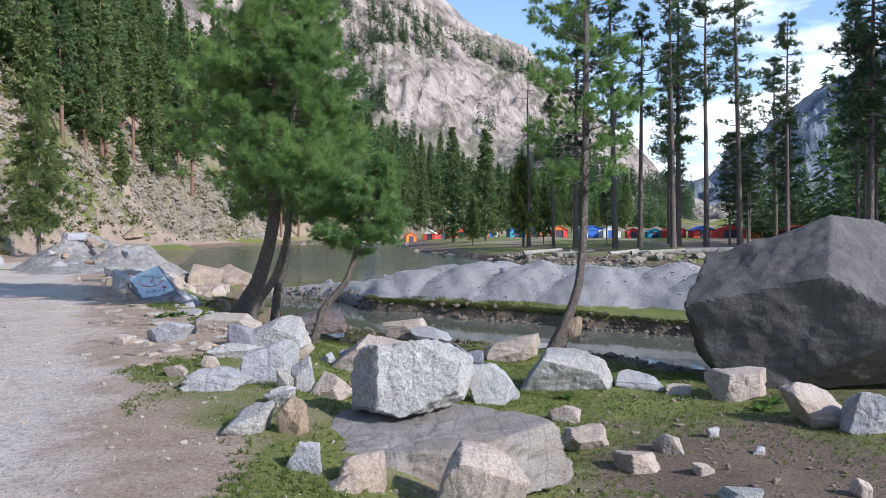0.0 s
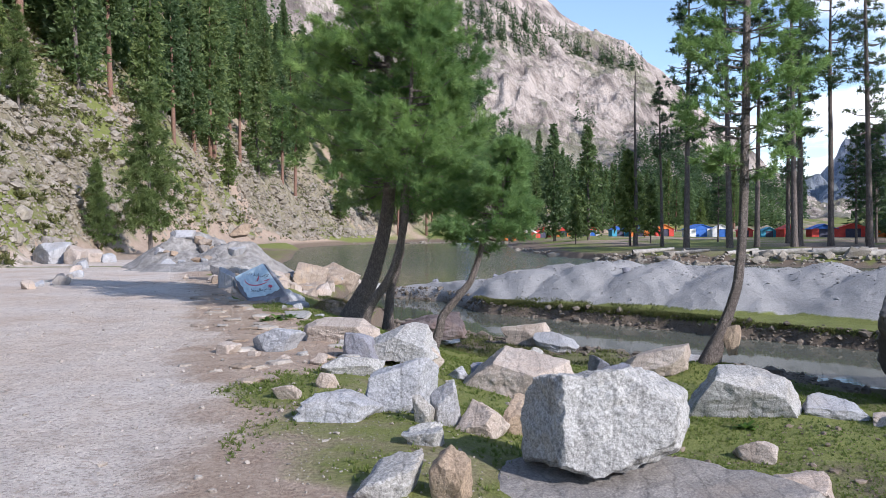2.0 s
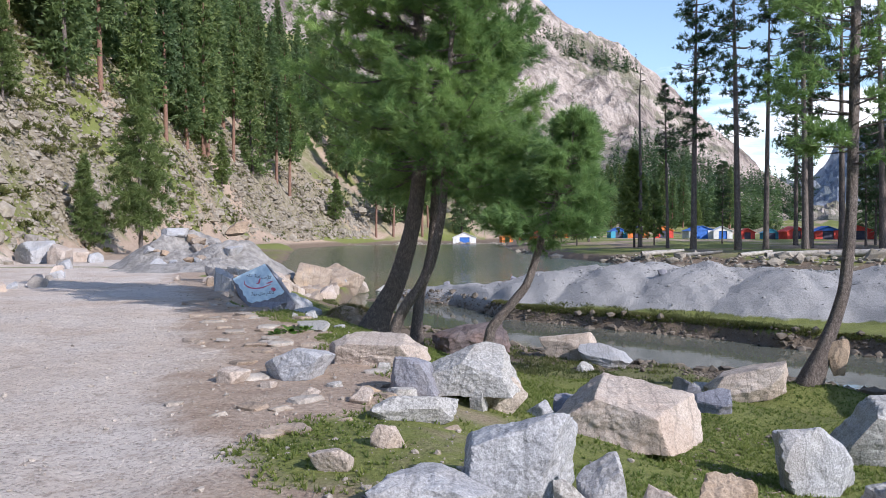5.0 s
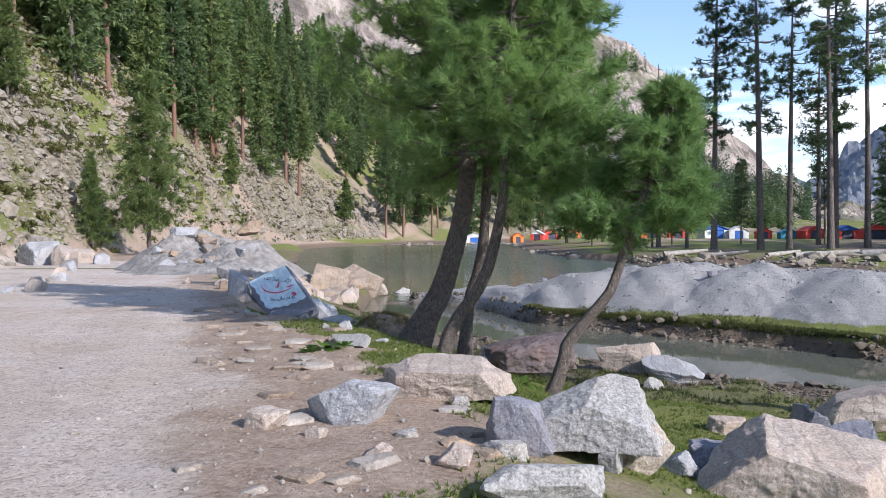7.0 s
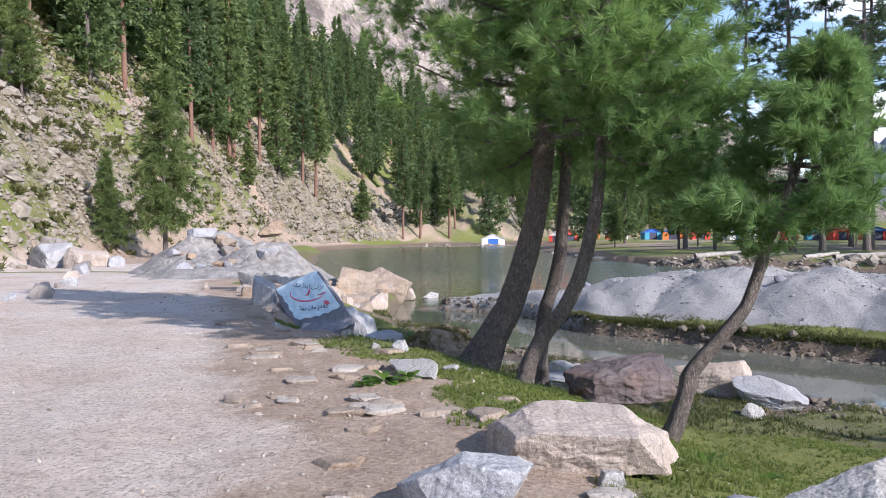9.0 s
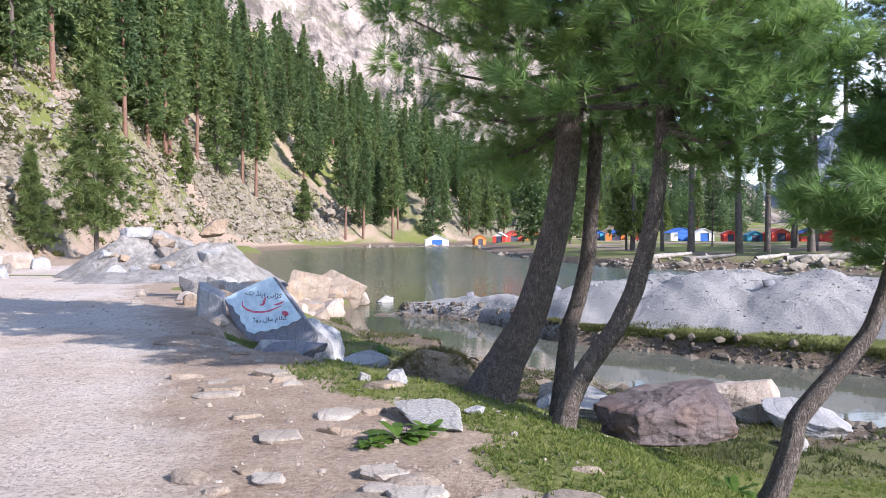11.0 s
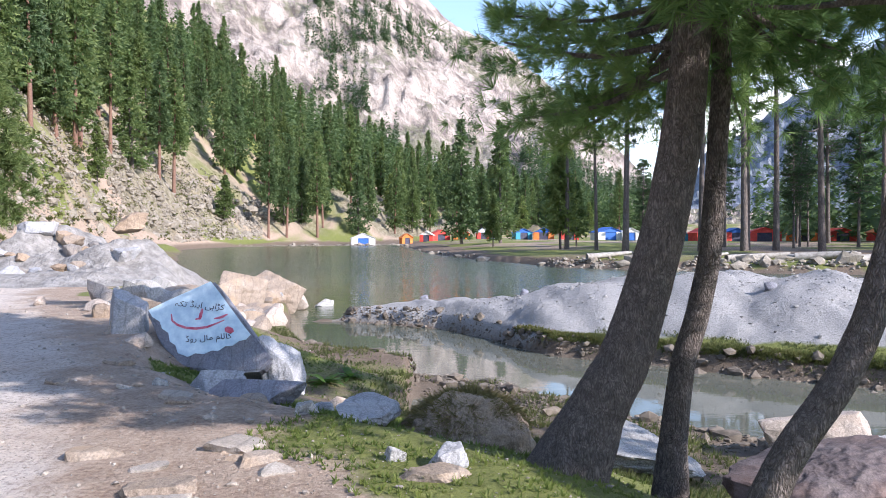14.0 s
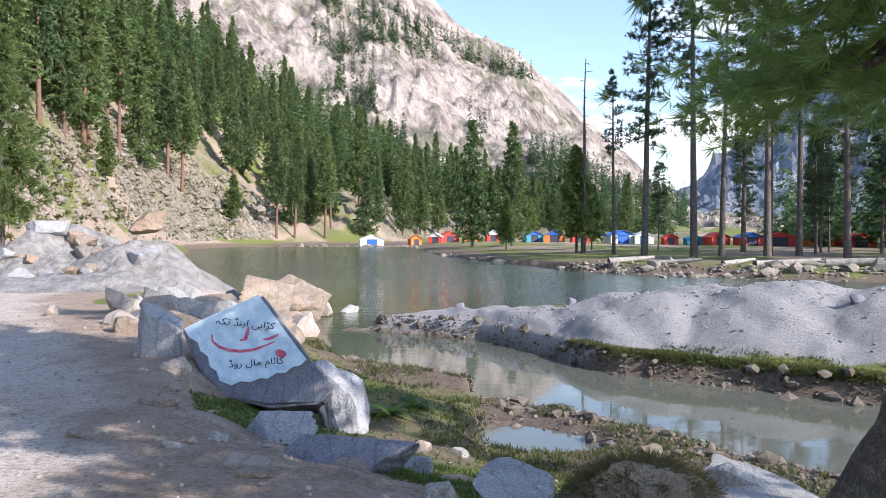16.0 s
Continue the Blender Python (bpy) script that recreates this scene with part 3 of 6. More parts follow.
me = mesh_from("water", [(-420, -60, W), (420, -60, W), (420, 900, W), (-420, 900, W)], [0, 1, 2, 3], 4, M_WATER)
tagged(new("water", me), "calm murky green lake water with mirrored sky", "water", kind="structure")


def build_mountain(name, label, azs, crest, d0, d1, material, seed, rough, n_az=420, n_d=110):
    a = np.linspace(azs[0], azs[-1], n_az)
    el = np.interp(a, azs, crest)
    v = np.linspace(0, 1.12, n_d)
    A, V = np.meshgrid(np.radians(a), v)
    top = np.tan(np.radians(el))[None] * d1
    D = d0 + (d1 - d0) * V
    px, py = HUB[0] - np.sin(A) * D, HUB[1] + np.cos(A) * D
    prof = np.where(V < 1, V ** 1.15, 1 - (V - 1) * 2.5)
    gully = 1 - np.abs(fbm(np.degrees(A) * 0.22 + V * 1.3, V * 2.6, seed, 6, 0.5)) * 2
    facet = fbm(px * 0.012, py * 0.012, seed + 5, 6, 0.62)
    Z = top * prof + rough * (gully * 0.55 + facet) * np.clip(V * 2.5, 0, 1) * np.where(V > 0.9, 0.45, 1)
    Z = Z - 1.5
    nx = n_az
    i = (np.arange(n_d - 1)[:, None] * nx + np.arange(nx - 1)[None]).ravel()
    quads = np.stack([i, i + nx, i + nx + 1, i + 1], 1)
    me = mesh_from(name, np.stack([px.ravel(), py.ravel(), Z.ravel()], 1), quads, 4, material, False)
    tagged(new(name, me), label, "mountain", kind="structure")
    return lambda az, t: (HUB[0] - math.sin(radians(az)) * (d0 + (d1 - d0) * t), HUB[1] + math.cos(radians(az)) * (d0 + (d1 - d0) * t)), (a, v, Z)


pale_at, pale_grid = build_mountain("mountain_pale", "pale granite mountain side with gullies and dark conifers", [-26, -18.2, -16.4, -13, -10.3, -7.6, -5.4, -3, -0.4, 2.7, 8, 16, 30, 45],
                                    [0.1, 0.7, 2.0, 5.2, 8.3, 10.7, 12.4, 13.6, 15.7, 18.3, 21, 24, 26, 26], 520, 1150, M_MOUNTAIN, 61, 27.0, 520, 150)
build_mountain("mountain_far", "distant mountain beyond the valley, haze painted as blue", [-75, -50, -40, -32, -27, -23.5, -21.2, -19.1, -17.4, -15, -11], [9, 12, 14, 13, 10, 8.0, 6.1, 4.7, 2.6, 2.2, 0.2], 1200, 2300, M_MOUNTAIN_FAR, 71, 60.0, 260, 50)


# ---- rocks ----
def rock_mesh(name, size, seed, material, level=3, planes=10, rough=0.08, round_=0.0, faces=()):
    rng = np.random.RandomState(seed)
    bm = bmesh.new()
    bmesh.ops.create_icosphere(bm, subdivisions=min(level + 1, 6), radius=1.0)
    v = np.array([p.co[:] for p in bm.verts])
    f = np.array([[p.index for p in q.verts] for q in bm.faces])
    bm.free()
    if faces:
        n = rng.normal(size=(max(planes - 2, 1), 3))
        n /= np.linalg.norm(n, axis=1)[:, None]
        h = rng.uniform(0.74, 0.84, len(n))
    else:                                  # a split block: six skewed sides, corners broken off
        box = np.array([(1, 0, 0), (-1, 0, 0), (0, 1, 0), (0, -1, 0), (0, 0, 1)]) + rng.normal(size=(5, 3)) * 0.4
        chips = rng.normal(size=(8, 3))
        n = np.concatenate([box, chips])
        n /= np.linalg.norm(n, axis=1)[:, None]
        h = np.append(rng.uniform(0.46, 0.72, 5), np.abs(n[5:]).sum(1) * rng.uniform(0.38, 0.54, 8))
    for fx, fy, fz, fh in (*faces, (0.05, 0.0, -1.0, 0.5)):
        fn = np.array([fx, fy, fz]) / math.sqrt(fx * fx + fy * fy + fz * fz)
        n, h = np.concatenate([n, fn[None]]), np.append(h, fh)
    if size[2] < 0.45 * min(size[:2]) and not faces:          # split slabs lie flat
        n, h = np.concatenate([n, [(0.08, -0.05, 0.995)]]), np.append(h, 0.36)
    r = np.min(np.where(v @ n.T > 0.05, h / np.maximum(v @ n.T, 0.05), 9), axis=1)
    r = np.minimum(r, 1.3)
    r = r * (1 - round_) + 0.85 * round_
    k = 2.1
    wob = np.array([noise.fractal(Vector(p) * k + Vector((seed * 3.7, 0, 0)), 1.0, 2.0, 4) for p in v])
    chip = np.array([noise.noise(Vector(p) * 6.5 + Vector((0, seed * 1.3, 0))) for p in v])
    v = v * (r * (1 + 0.75 * rough * wob + 0.3 * rough * chip))[:, None]
    lo, hi = v.min(0), v.max(0)
    v = (v - (lo + hi) / 2) / (hi - lo) * np.array(size)
    return mesh_from(name, v, f, 3, material, False)


def rock(name, label, x, y, z, size, turn, material, seed, level=3, planes=10, rough=0.08, tilt=0.0, round_=0.0, group="rocks beside the track", faces=()):
    ob = new(name, rock_mesh(name, size, seed, material, level, planes, rough, round_, faces))
    tip = 0 if faces or tilt else (seed * 37 % 23 - 11) * (0.4 if size[2] < 0.3 else 1.0)
    ob.matrix_world = pose(x, y, z, tilt + tip, tip * 0.6, turn)
    return tagged(ob, label, "boulder" if name == "boulder" else "stone", group)



rock("boulder", "white speckled granite boulder resting on a flat slab", -0.2, 7.95, 0.33, (1.14, 0.85, 0.68), 0, M_GRANITE, 11, 5, 8, 0.13, faces=((0.16, -1.0, 0.32, 0.5), (-1.0, -0.45, 0.1, 0.56), (-0.12, 0.15, 1.0, 0.5), (0.6, -0.1, 0.8, 0.6), (1.0, -0.2, 0.0, 0.72), (0.55, -0.3, -0.8, 0.6), (-0.45, -0.3, -0.9, 0.66)))
rock("boulder", "broad flat grey slab under a white boulder", 0.03, 7.5, -0.29, (2.3, 1.65, 0.62), -4, M_SLAB, 12, 5, 4, 0.1, faces=((0.0, -0.12, 1.0, 0.5), (0.1, -1.0, 0.25, 0.66), (0.8, -0.6, 0.1, 0.7), (-1.0, -0.1, 0.2, 0.75)))
rock("boulder", "rounded pink and grey granite boulder", 0.32, 6.3, -0.2, (0.62, 0.55, 0.68), 20, M_PINK, 13, 4, 16, 0.05, 0, 0.4)
rock("boulder", "huge dark boulder by the pond, its shaded side partly in the colour", 7.5, 16.6, 0.22, (6.0, 4.4, 3.25), 0, M_HUGE, 29, 6, 5, 0.06, faces=((-0.5, -0.8, -0.22, 0.6), (-0.9, 0.1, -0.35, 0.72), (-0.55, -0.35, 0.8, 0.66), (0.35, -0.6, 0.72, 0.72), (0.8, -0.55, -0.1, 0.7), (0.1, -0.6, -0.8, 0.6)))

rock("stone", "grey gneiss stone with rough broken faces", -2.32, 9.16, 0.08, (0.66, 0.51, 0.28), -6, M_GREY, 100, 3)
rock("stone", "grey gneiss stone with rough broken faces", -1.88, 9.55, 0.19, (0.68, 0.52, 0.54), 179, M_GREY, 101, 4)
rock("stone", "grey gneiss stone with rough broken faces", -1.44, 9.21, 0.10, (0.27, 0.21, 0.41), -14, M_GREY, 102, 3)
rock("stone", "pinkish brown granite stone with angular edges", -1.14, 9.16, -0.00, (0.49, 0.38, 0.32), 182, M_PINK, 103, 3)
rock("stone", "pale speckled granite stone with sharp edges", -1.59, 9.07, 0.07, (0.20, 0.16, 0.28), 190, M_GRANITE, 104, 3)
rock("stone", "brown weathered stone with mossy patches", -0.79, 9.42, -0.05, (0.35, 0.27, 0.38), -9, M_BROWN, 105, 3)
rock("stone", "pale speckled granite stone with sharp edges", -1.49, 8.35, 0.06, (0.27, 0.21, 0.20), 173, M_GRANITE, 106, 3)
rock("stone", "grey gneiss stone with rough broken faces", -4.13, 12.83, 0.13, (0.71, 0.55, 0.34), 10, M_GREY, 107, 4)
rock("boulder", "pinkish brown granite boulder with angular edges", -3.57, 13.91, 0.13, (1.2, 0.8, 0.34), 0, M_PINK, 108, 5, 2, 0.09, faces=((0.1, -0.1, 1.0, 0.42), (0.1, -1.0, -0.25, 0.5), (1.0, -0.2, 0.35, 0.8), (0.8, 0.0, 0.8, 0.72), (-1.0, -0.3, 0.1, 0.75), (-0.6, -0.2, 0.9, 0.66)))
rock("stone", "dark blue-grey schist stone with split faces", -2.88, 12.30, 0.12, (0.47, 0.37, 0.41), 11, M_DARK, 109, 3)
rock("boulder", "pale speckled granite boulder leaning among stones", -2.37, 12.5, 0.17, (0.9, 0.6, 0.46), -12, M_GRANITE, 110, 5, 4, 0.1, faces=((-0.45, -0.3, 0.85, 0.5), (0.4, -0.35, 0.85, 0.52), (0.05, -1.0, 0.15, 0.55), (1.0, 0.0, 0.35, 0.76), (-1.0, -0.2, 0.0, 0.72)))
rock("stone", "pale speckled granite stone with sharp edges", -2.72, 11.31, 0.06, (0.67, 0.51, 0.25), 184, M_GRANITE, 112, 3)
rock("boulder", "pinkish brown granite boulder with angular edges", -1.0, 12.8, -0.27, (1.4, 0.95, 0.62), -24, M_PINK, 113, 5, 3, 0.08, faces=((-0.75, -0.3, 0.75, 0.5), (0.35, -0.2, 1.0, 0.5), (0.1, -1.0, 0.15, 0.58), (1.0, -0.2, 0.35, 0.8), (-1.0, 0.1, 0.1, 0.72)))
rock("stone", "pinkish brown granite stone with angular edges", -2.08, 12.53, -0.08, (0.42, 0.32, 0.40), 185, M_PINK, 114, 3)
rock("stone", "dark blue-grey schist stone with split faces", -1.45, 13.36, -0.37, (0.37, 0.29, 0.32), -10, M_DARK, 115, 3)
rock("stone", "dark blue-grey schist stone with split faces", 0.46, 16.12, -0.86, (0.58, 0.45, 0.35), 173, M_DARK, 116, 3)
rock("stone", "grey gneiss stone with rough broken faces", 2.25, 20.37, -1.30, (0.77, 0.60, 0.33), 164, M_GREY, 117, 4)
rock("stone", "pinkish brown granite stone with angular edges", -0.66, 16.71, -0.89, (0.47, 0.37, 0.22), 182, M_PINK, 118, 3)
rock("stone", "pale speckled granite stone with sharp edges", -2.98, 12.08, 0.01, (0.31, 0.24, 0.13), 191, M_GRANITE, 119, 3)
rock("stone", "pinkish brown granite stone with angular edges", -3.24, 11.69, 0.06, (0.24, 0.19, 0.17), -3, M_PINK, 120, 3)
rock("boulder", "pinkish brown granite boulder with angular edges", -1.17, 23.29, -1.14, (1.27, 0.98, 0.64), 178, M_PINK, 121, 4)
rock("stone", "pale speckled granite stone with sharp edges", -2.30, 12.25, -0.06, (0.16, 0.13, 0.28), -9, M_GRANITE, 122, 3)
rock("stone", "grey gneiss stone with rough broken faces", -1.78, 13.01, -0.32, (0.35, 0.27, 0.21), 190, M_GREY, 123, 3)
rock("stone", "pinkish brown granite stone with angular edges", -4.69, 12.56, 0.05, (0.30, 0.23, 0.19), -13, M_PINK, 124, 3)
rock("stone", "pale speckled granite stone with sharp edges", 1.00, 19.56, -1.30, (0.30, 0.24, 0.17), 184, M_GRANITE, 125, 3)
rock("stone", "pinkish brown granite stone with angular edges", -3.74, 11.83, 0.04, (0.20, 0.15, 0.12), 181, M_PINK, 126, 3)
rock("stone", "pale speckled granite stone with sharp edges", -3.64, 12.34, 0.02, (0.17, 0.14, 0.10), 186, M_GRANITE, 127, 3)
rock("stone", "pale speckled granite stone with sharp edges", -3.41, 13.48, 0.00, (0.18, 0.14, 0.13), 16, M_GRANITE, 128, 3)
rock("stone", "pinkish brown granite stone with angular edges", -4.26, 12.32, 0.02, (0.17, 0.14, 0.11), -14, M_PINK, 129, 3)
rock("stone", "grey gneiss stone with rough broken faces", 0.77, 12.84, -0.71, (0.83, 0.65, 0.69), 4, M_GREY, 130, 4)
rock("boulder", "pale speckled granite boulder with sharp edges", 2.02, 14.15, -0.72, (1.57, 1.21, 0.75), 173, M_GRANITE, 131, 4)
rock("stone", "dark blue-grey schist stone with split faces", 0.31, 16.75, -0.86, (0.46, 0.36, 0.44), 178, M_DARK, 132, 3)
rock("boulder", "pinkish brown granite boulder with angular edges", 1.43, 18.10, -0.97, (1.31, 1.02, 0.58), 184, M_PINK, 133, 4)
rock("boulder", "grey gneiss boulder with rough broken faces", 3.19, 14.01, -0.91, (0.86, 0.67, 0.32), 13, M_GREY, 134, 4)
rock("boulder", "pinkish brown granite boulder with angular edges", 4.58, 13.16, -0.79, (0.91, 0.71, 0.54), 11, M_PINK, 135, 4)
rock("boulder", "pinkish brown granite boulder with angular edges", 4.97, 11.45, -0.79, (0.85, 0.66, 0.58), -7, M_PINK, 136, 4)
rock("stone", "grey gneiss stone with rough broken faces", 5.52, 10.96, -0.75, (0.84, 0.65, 0.59), -12, M_GREY, 137, 4)
rock("stone", "pinkish brown granite stone with angular edges", 2.65, 10.02, -0.90, (0.34, 0.27, 0.25), -7, M_PINK, 138, 3)
rock("stone", "pinkish brown granite stone with angular edges", 1.70, 11.95, -0.96, (0.49, 0.39, 0.29), -15, M_PINK, 139, 3)
rock("stone", "pinkish brown granite stone with angular edges", 1.75, 10.39, -0.91, (0.59, 0.46, 0.31), 13, M_PINK, 140, 3)
rock("stone", "pinkish brown granite stone with angular edges", 2.17, 9.47, -0.93, (0.47, 0.37, 0.25), 188, M_PINK, 141, 3)
rock("stone", "pale speckled granite stone with sharp edges", 2.82, 8.18, -0.88, (0.42, 0.33, 0.14), 165, M_GRANITE, 142, 3)
rock("stone", "pinkish brown granite stone with angular edges", 4.09, 8.47, -0.92, (0.23, 0.18, 0.23), 174, M_PINK, 143, 3)
rock("stone", "pinkish brown granite stone with angular edges", -0.48, 6.31, -0.06, (0.37, 0.29, 0.30), 9, M_PINK, 144, 3)
rock("stone", "pinkish brown granite stone with angular edges", -0.60, 6.15, -0.08, (0.30, 0.23, 0.16), 192, M_PINK, 145, 3)
rock("stone", "pinkish brown granite stone with angular edges", 3.79, 13.68, -0.99, (0.43, 0.34, 0.15), -7, M_PINK, 146, 3)
rock("stone", "pale speckled granite stone with sharp edges", -1.52, 7.28, 0.09, (0.43, 0.34, 0.27), 13, M_GRANITE, 147, 3)
rock("stone", "brown weathered stone with mossy patches", -1.14, 7.22, 0.12, (0.24, 0.19, 0.36), 168, M_BROWN, 148, 3)
rock("stone", "pale speckled granite stone with sharp edges", -1.48, 8.31, 0.05, (0.32, 0.25, 0.16), 183, M_GRANITE, 149, 3)
rock("stone", "grey gneiss stone with rough broken faces", -0.89, 6.42, 0.01, (0.25, 0.20, 0.25), -5, M_GREY, 150, 3)
rock("stone", "pinkish brown granite stone with angular edges", -2.74, 10.38, 0.06, (0.25, 0.19, 0.20), -4, M_PINK, 151, 3)
rock("stone", "pinkish brown granite stone with angular edges", -2.99, 9.82, 0.05, (0.25, 0.20, 0.18), 169, M_PINK, 152, 3)
rock("stone", "pale speckled granite stone with sharp edges", 3.40, 10.68, -0.94, (0.24, 0.19, 0.17), 196, M_GRANITE, 153, 3)
rock("stone", "grey gneiss stone with rough broken faces", 3.69, 10.05, -0.99, (0.16, 0.13, 0.14), -2, M_GREY, 154, 3)
rock("stone", "pinkish brown granite stone with angular edges", 2.79, 9.20, -0.94, (0.25, 0.20, 0.17), -2, M_PINK, 155, 3)
rock("boulder", "dark purplish banded boulder half shaded by pines", -2.97, 19.25, -0.44, (1.4, 1.0, 0.58), 8, M_PURPLE, 156, 5, 2, 0.14, 0, 0.3, faces=((-0.3, -0.1, 1.0, 0.42), (0.2, -0.6, 0.8, 0.5), (0.1, -1.0, 0.1, 0.6), (1.0, -0.15, 0.2, 0.72), (-1.0, -0.3, 0.1, 0.85)))
rock("boulder", "brown earthy boulder with dry turf on it", -5.42, 20.3, -0.36, (1.15, 0.9, 0.85), -14, M_BROWN, 157, 5, 8, 0.16, 0, 0.65)
rock("stone", "pale speckled granite stone with sharp edges", -3.75, 23.60, -1.14, (0.75, 0.58, 0.49), 3, M_GRANITE, 158, 4)
rock("boulder", "grey gneiss boulder with rough broken faces", -0.42, 22.40, -1.24, (1.13, 0.87, 0.44), 3, M_GREY, 159, 4)
rock("stone", "pale speckled granite stone with sharp edges", -0.87, 21.51, -1.32, (0.41, 0.32, 0.26), 183, M_GRANITE, 160, 3)
rock("stone", "pale speckled granite stone with sharp edges", -5.14, 16.86, 0.02, (0.51, 0.96, 0.13), 196, M_GRANITE, 161, 3)
rock("stone", "pale speckled granite stone with sharp edges", -5.40, 17.89, -0.06, (0.27, 0.50, 0.06), 11, M_GRANITE, 162, 3)
rock("stone", "grey gneiss stone with rough broken faces", -5.62, 18.32, 0.05, (0.24, 0.19, 0.18), 189, M_GREY, 163, 3)
rock("stone", "grey gneiss stone with rough broken faces", -4.84, 17.23, -0.02, (0.18, 0.14, 0.10), 185, M_GREY, 164, 3)
rock("stone", "pale speckled granite stone with sharp edges", -5.93, 18.42, 0.03, (0.15, 0.11, 0.12), -1, M_GRANITE, 165, 3)
rock("stone", "grey gneiss stone with rough broken faces", -7.72, 24.6, -0.5, (0.6, 0.5, 0.98), -2, M_GREY, 166, 4)
rock("stone", "grey slab below the painted stone", -8.0, 22.3, ground_z(-8.0, 22.3) + 0.08, (0.68, 0.45, 0.3), -15, M_GREY, 167, 4)
rock("boulder", "long dark grey slab at the turf edge", -7.2, 20.75, ground_z(-7.2, 20.75) + 0.06, (0.95, 0.42, 0.28), -28, M_DARK, 168, 4, group="rocks beside the track")
rock("stone", "upright grey block behind the painted stone", -9.85, 24.85, 0.2, (0.55, 0.5, 0.8), 12, M_GREY, 774, 4, 2, 0.07, faces=((0.1, -1.0, 0.1, 0.55), (-1.0, -0.2, 0.15, 0.6), (0.35, -0.1, 1.0, 0.55), (1.0, 0.0, 0.0, 0.65)))
rock("stone", "grey gneiss stone with rough broken faces", -6.80, 21.76, -0.42, (0.25, 0.19, 0.16), 170, M_GREY, 170, 3)
rock("stone", "pale speckled granite stone with sharp edges", -6.63, 19.72, 0.03, (0.22, 0.17, 0.14), -8, M_GRANITE, 171, 3)
rock("stone", "grey gneiss stone with rough broken faces", -6.20, 20.10, -0.08, (0.51, 0.96, 0.13), 1, M_GREY, 172, 3)
rock("boulder", "pale speckled granite boulder with sharp edges", -3.50, 23.39, -1.18, (1.54, 2.90, 0.25), -3, M_GRANITE, 173, 4)
rock("stone", "grey gneiss stone with rough broken faces", -9.15, 24.58, -0.15, (0.36, 0.28, 0.21), 169, M_GREY, 174, 3)
rock("stone", "pale speckled granite stone with sharp edges", -6.40, 23.51, -0.79, (0.19, 0.15, 0.14), 13, M_GRANITE, 175, 3)
rock("stone", "pinkish brown granite stone with angular edges", -6.81, 23.22, -0.65, (0.26, 0.20, 0.16), 182, M_PINK, 176, 3)
rock("stone", "pinkish brown granite stone with angular edges", -9.38, 24.00, 0.00, (0.33, 0.26, 0.19), 195, M_PINK, 177, 3)
rock("stone", "pale speckled granite stone with sharp edges", -8.12, 21.00, -0.00, (0.15, 0.12, 0.12), -0, M_GRANITE, 178, 3)
rock("stone", "pale speckled granite stone with sharp edges", -8.36, 20.81, -0.01, (0.17, 0.13, 0.09), -2, M_GRANITE, 179, 3)
rock("stone", "pinkish brown granite stone with angular edges", -9.90, 24.81, 0.09, (0.42, 0.33, 0.29), -5, M_PINK, 180, 3)



for i, (x, y, s) in enumerate([(-15.6, 24.2, 0.5), (-16.2, 25.6, 0.35), (-15.9, 26.4, 0.6), (-17.3, 28.5, 0.45), (-18.4, 31.2, 0.55), (-18.0, 30.1, 0.3), (-20.2, 34.0, 0.6), (-22.3, 38.0, 0.7), (-24.6, 41.5, 0.8),
                                (-26.6, 44.2, 1.9), (-28.6, 45.4, 2.3), (-30.4, 47.0, 1.6), (-27.8, 47.4, 1.4), (-25.8, 46.2, 1.0), (-31.8, 49.5, 2.0), (-29.6, 50.6, 1.3)]):
    rock("boulder" if s > 0.75 else "stone", "pinkish grey block at the foot of the scree", x, y, ground_z(x, y) + s * 0.2, (s, s * 0.8, s * 0.7), 50 * i, (M_PINK, M_GREY, M_SLAB)[i % 3], 540 + i, 3, group="blocks along the far side of the track")


# ---- pines ----
def tube(points, radii, sides=12, lump=0.08, seed=0):
    """Rings of a bent trunk or limb: vertices and quads."""
    pts, rad = np.array(points, float), np.array(radii, float)
    k = np.linspace(0, len(pts) - 1, (len(pts) - 1) * 5 + 1)
    base = np.arange(len(pts))
    smooth = np.stack([np.interp(k, base, pts[:, i]) for i in range(3)], 1)
    for _ in range(2):
        smooth[1:-1] = 0.25 * smooth[:-2] + 0.5 * smooth[1:-1] + 0.25 * smooth[2:]
    r = np.interp(k, base, rad)
    tang = np.gradient(smooth, axis=0)
    tang /= np.linalg.norm(tang, axis=1)[:, None] + 1e-9
    side = np.cross(tang, np.array([0.0, 1.0, 0.05]))
    side /= np.linalg.norm(side, axis=1)[:, None] + 1e-9
    other = np.cross(tang, side)
    a = np.linspace(0, 2 * np.pi, sides, endpoint=False)
    wob = 1 + lump * np.sin(3 * a + seed)[None] + lump * vnoise(np.arange(len(k))[:, None] * 0.9 + 0 * a[None], a[None] * 1.6 + 0 * k[:, None], seed)
    v = smooth[:, None] + (r[:, None] * wob)[..., None] * (np.cos(a)[None, :, None] * side[:, None] + np.sin(a)[None, :, None] * other[:, None])
    i = np.arange(len(k) - 1)[:, None] * sides
    j = np.arange(sides)[None]
    j2 = (j + 1) % sides
    q = np.stack([i + j, i + j2, i + sides + j2, i + sides + j], -1).reshape(-1, 4)
    return v.reshape(-1, 3), q


def joined(pieces):
    vs, qs, n = [], [], 0
    for v, q in pieces:
        vs.append(v)
        qs.append(q + n)
        n += len(v)
    return np.concatenate(vs), np.concatenate(qs)


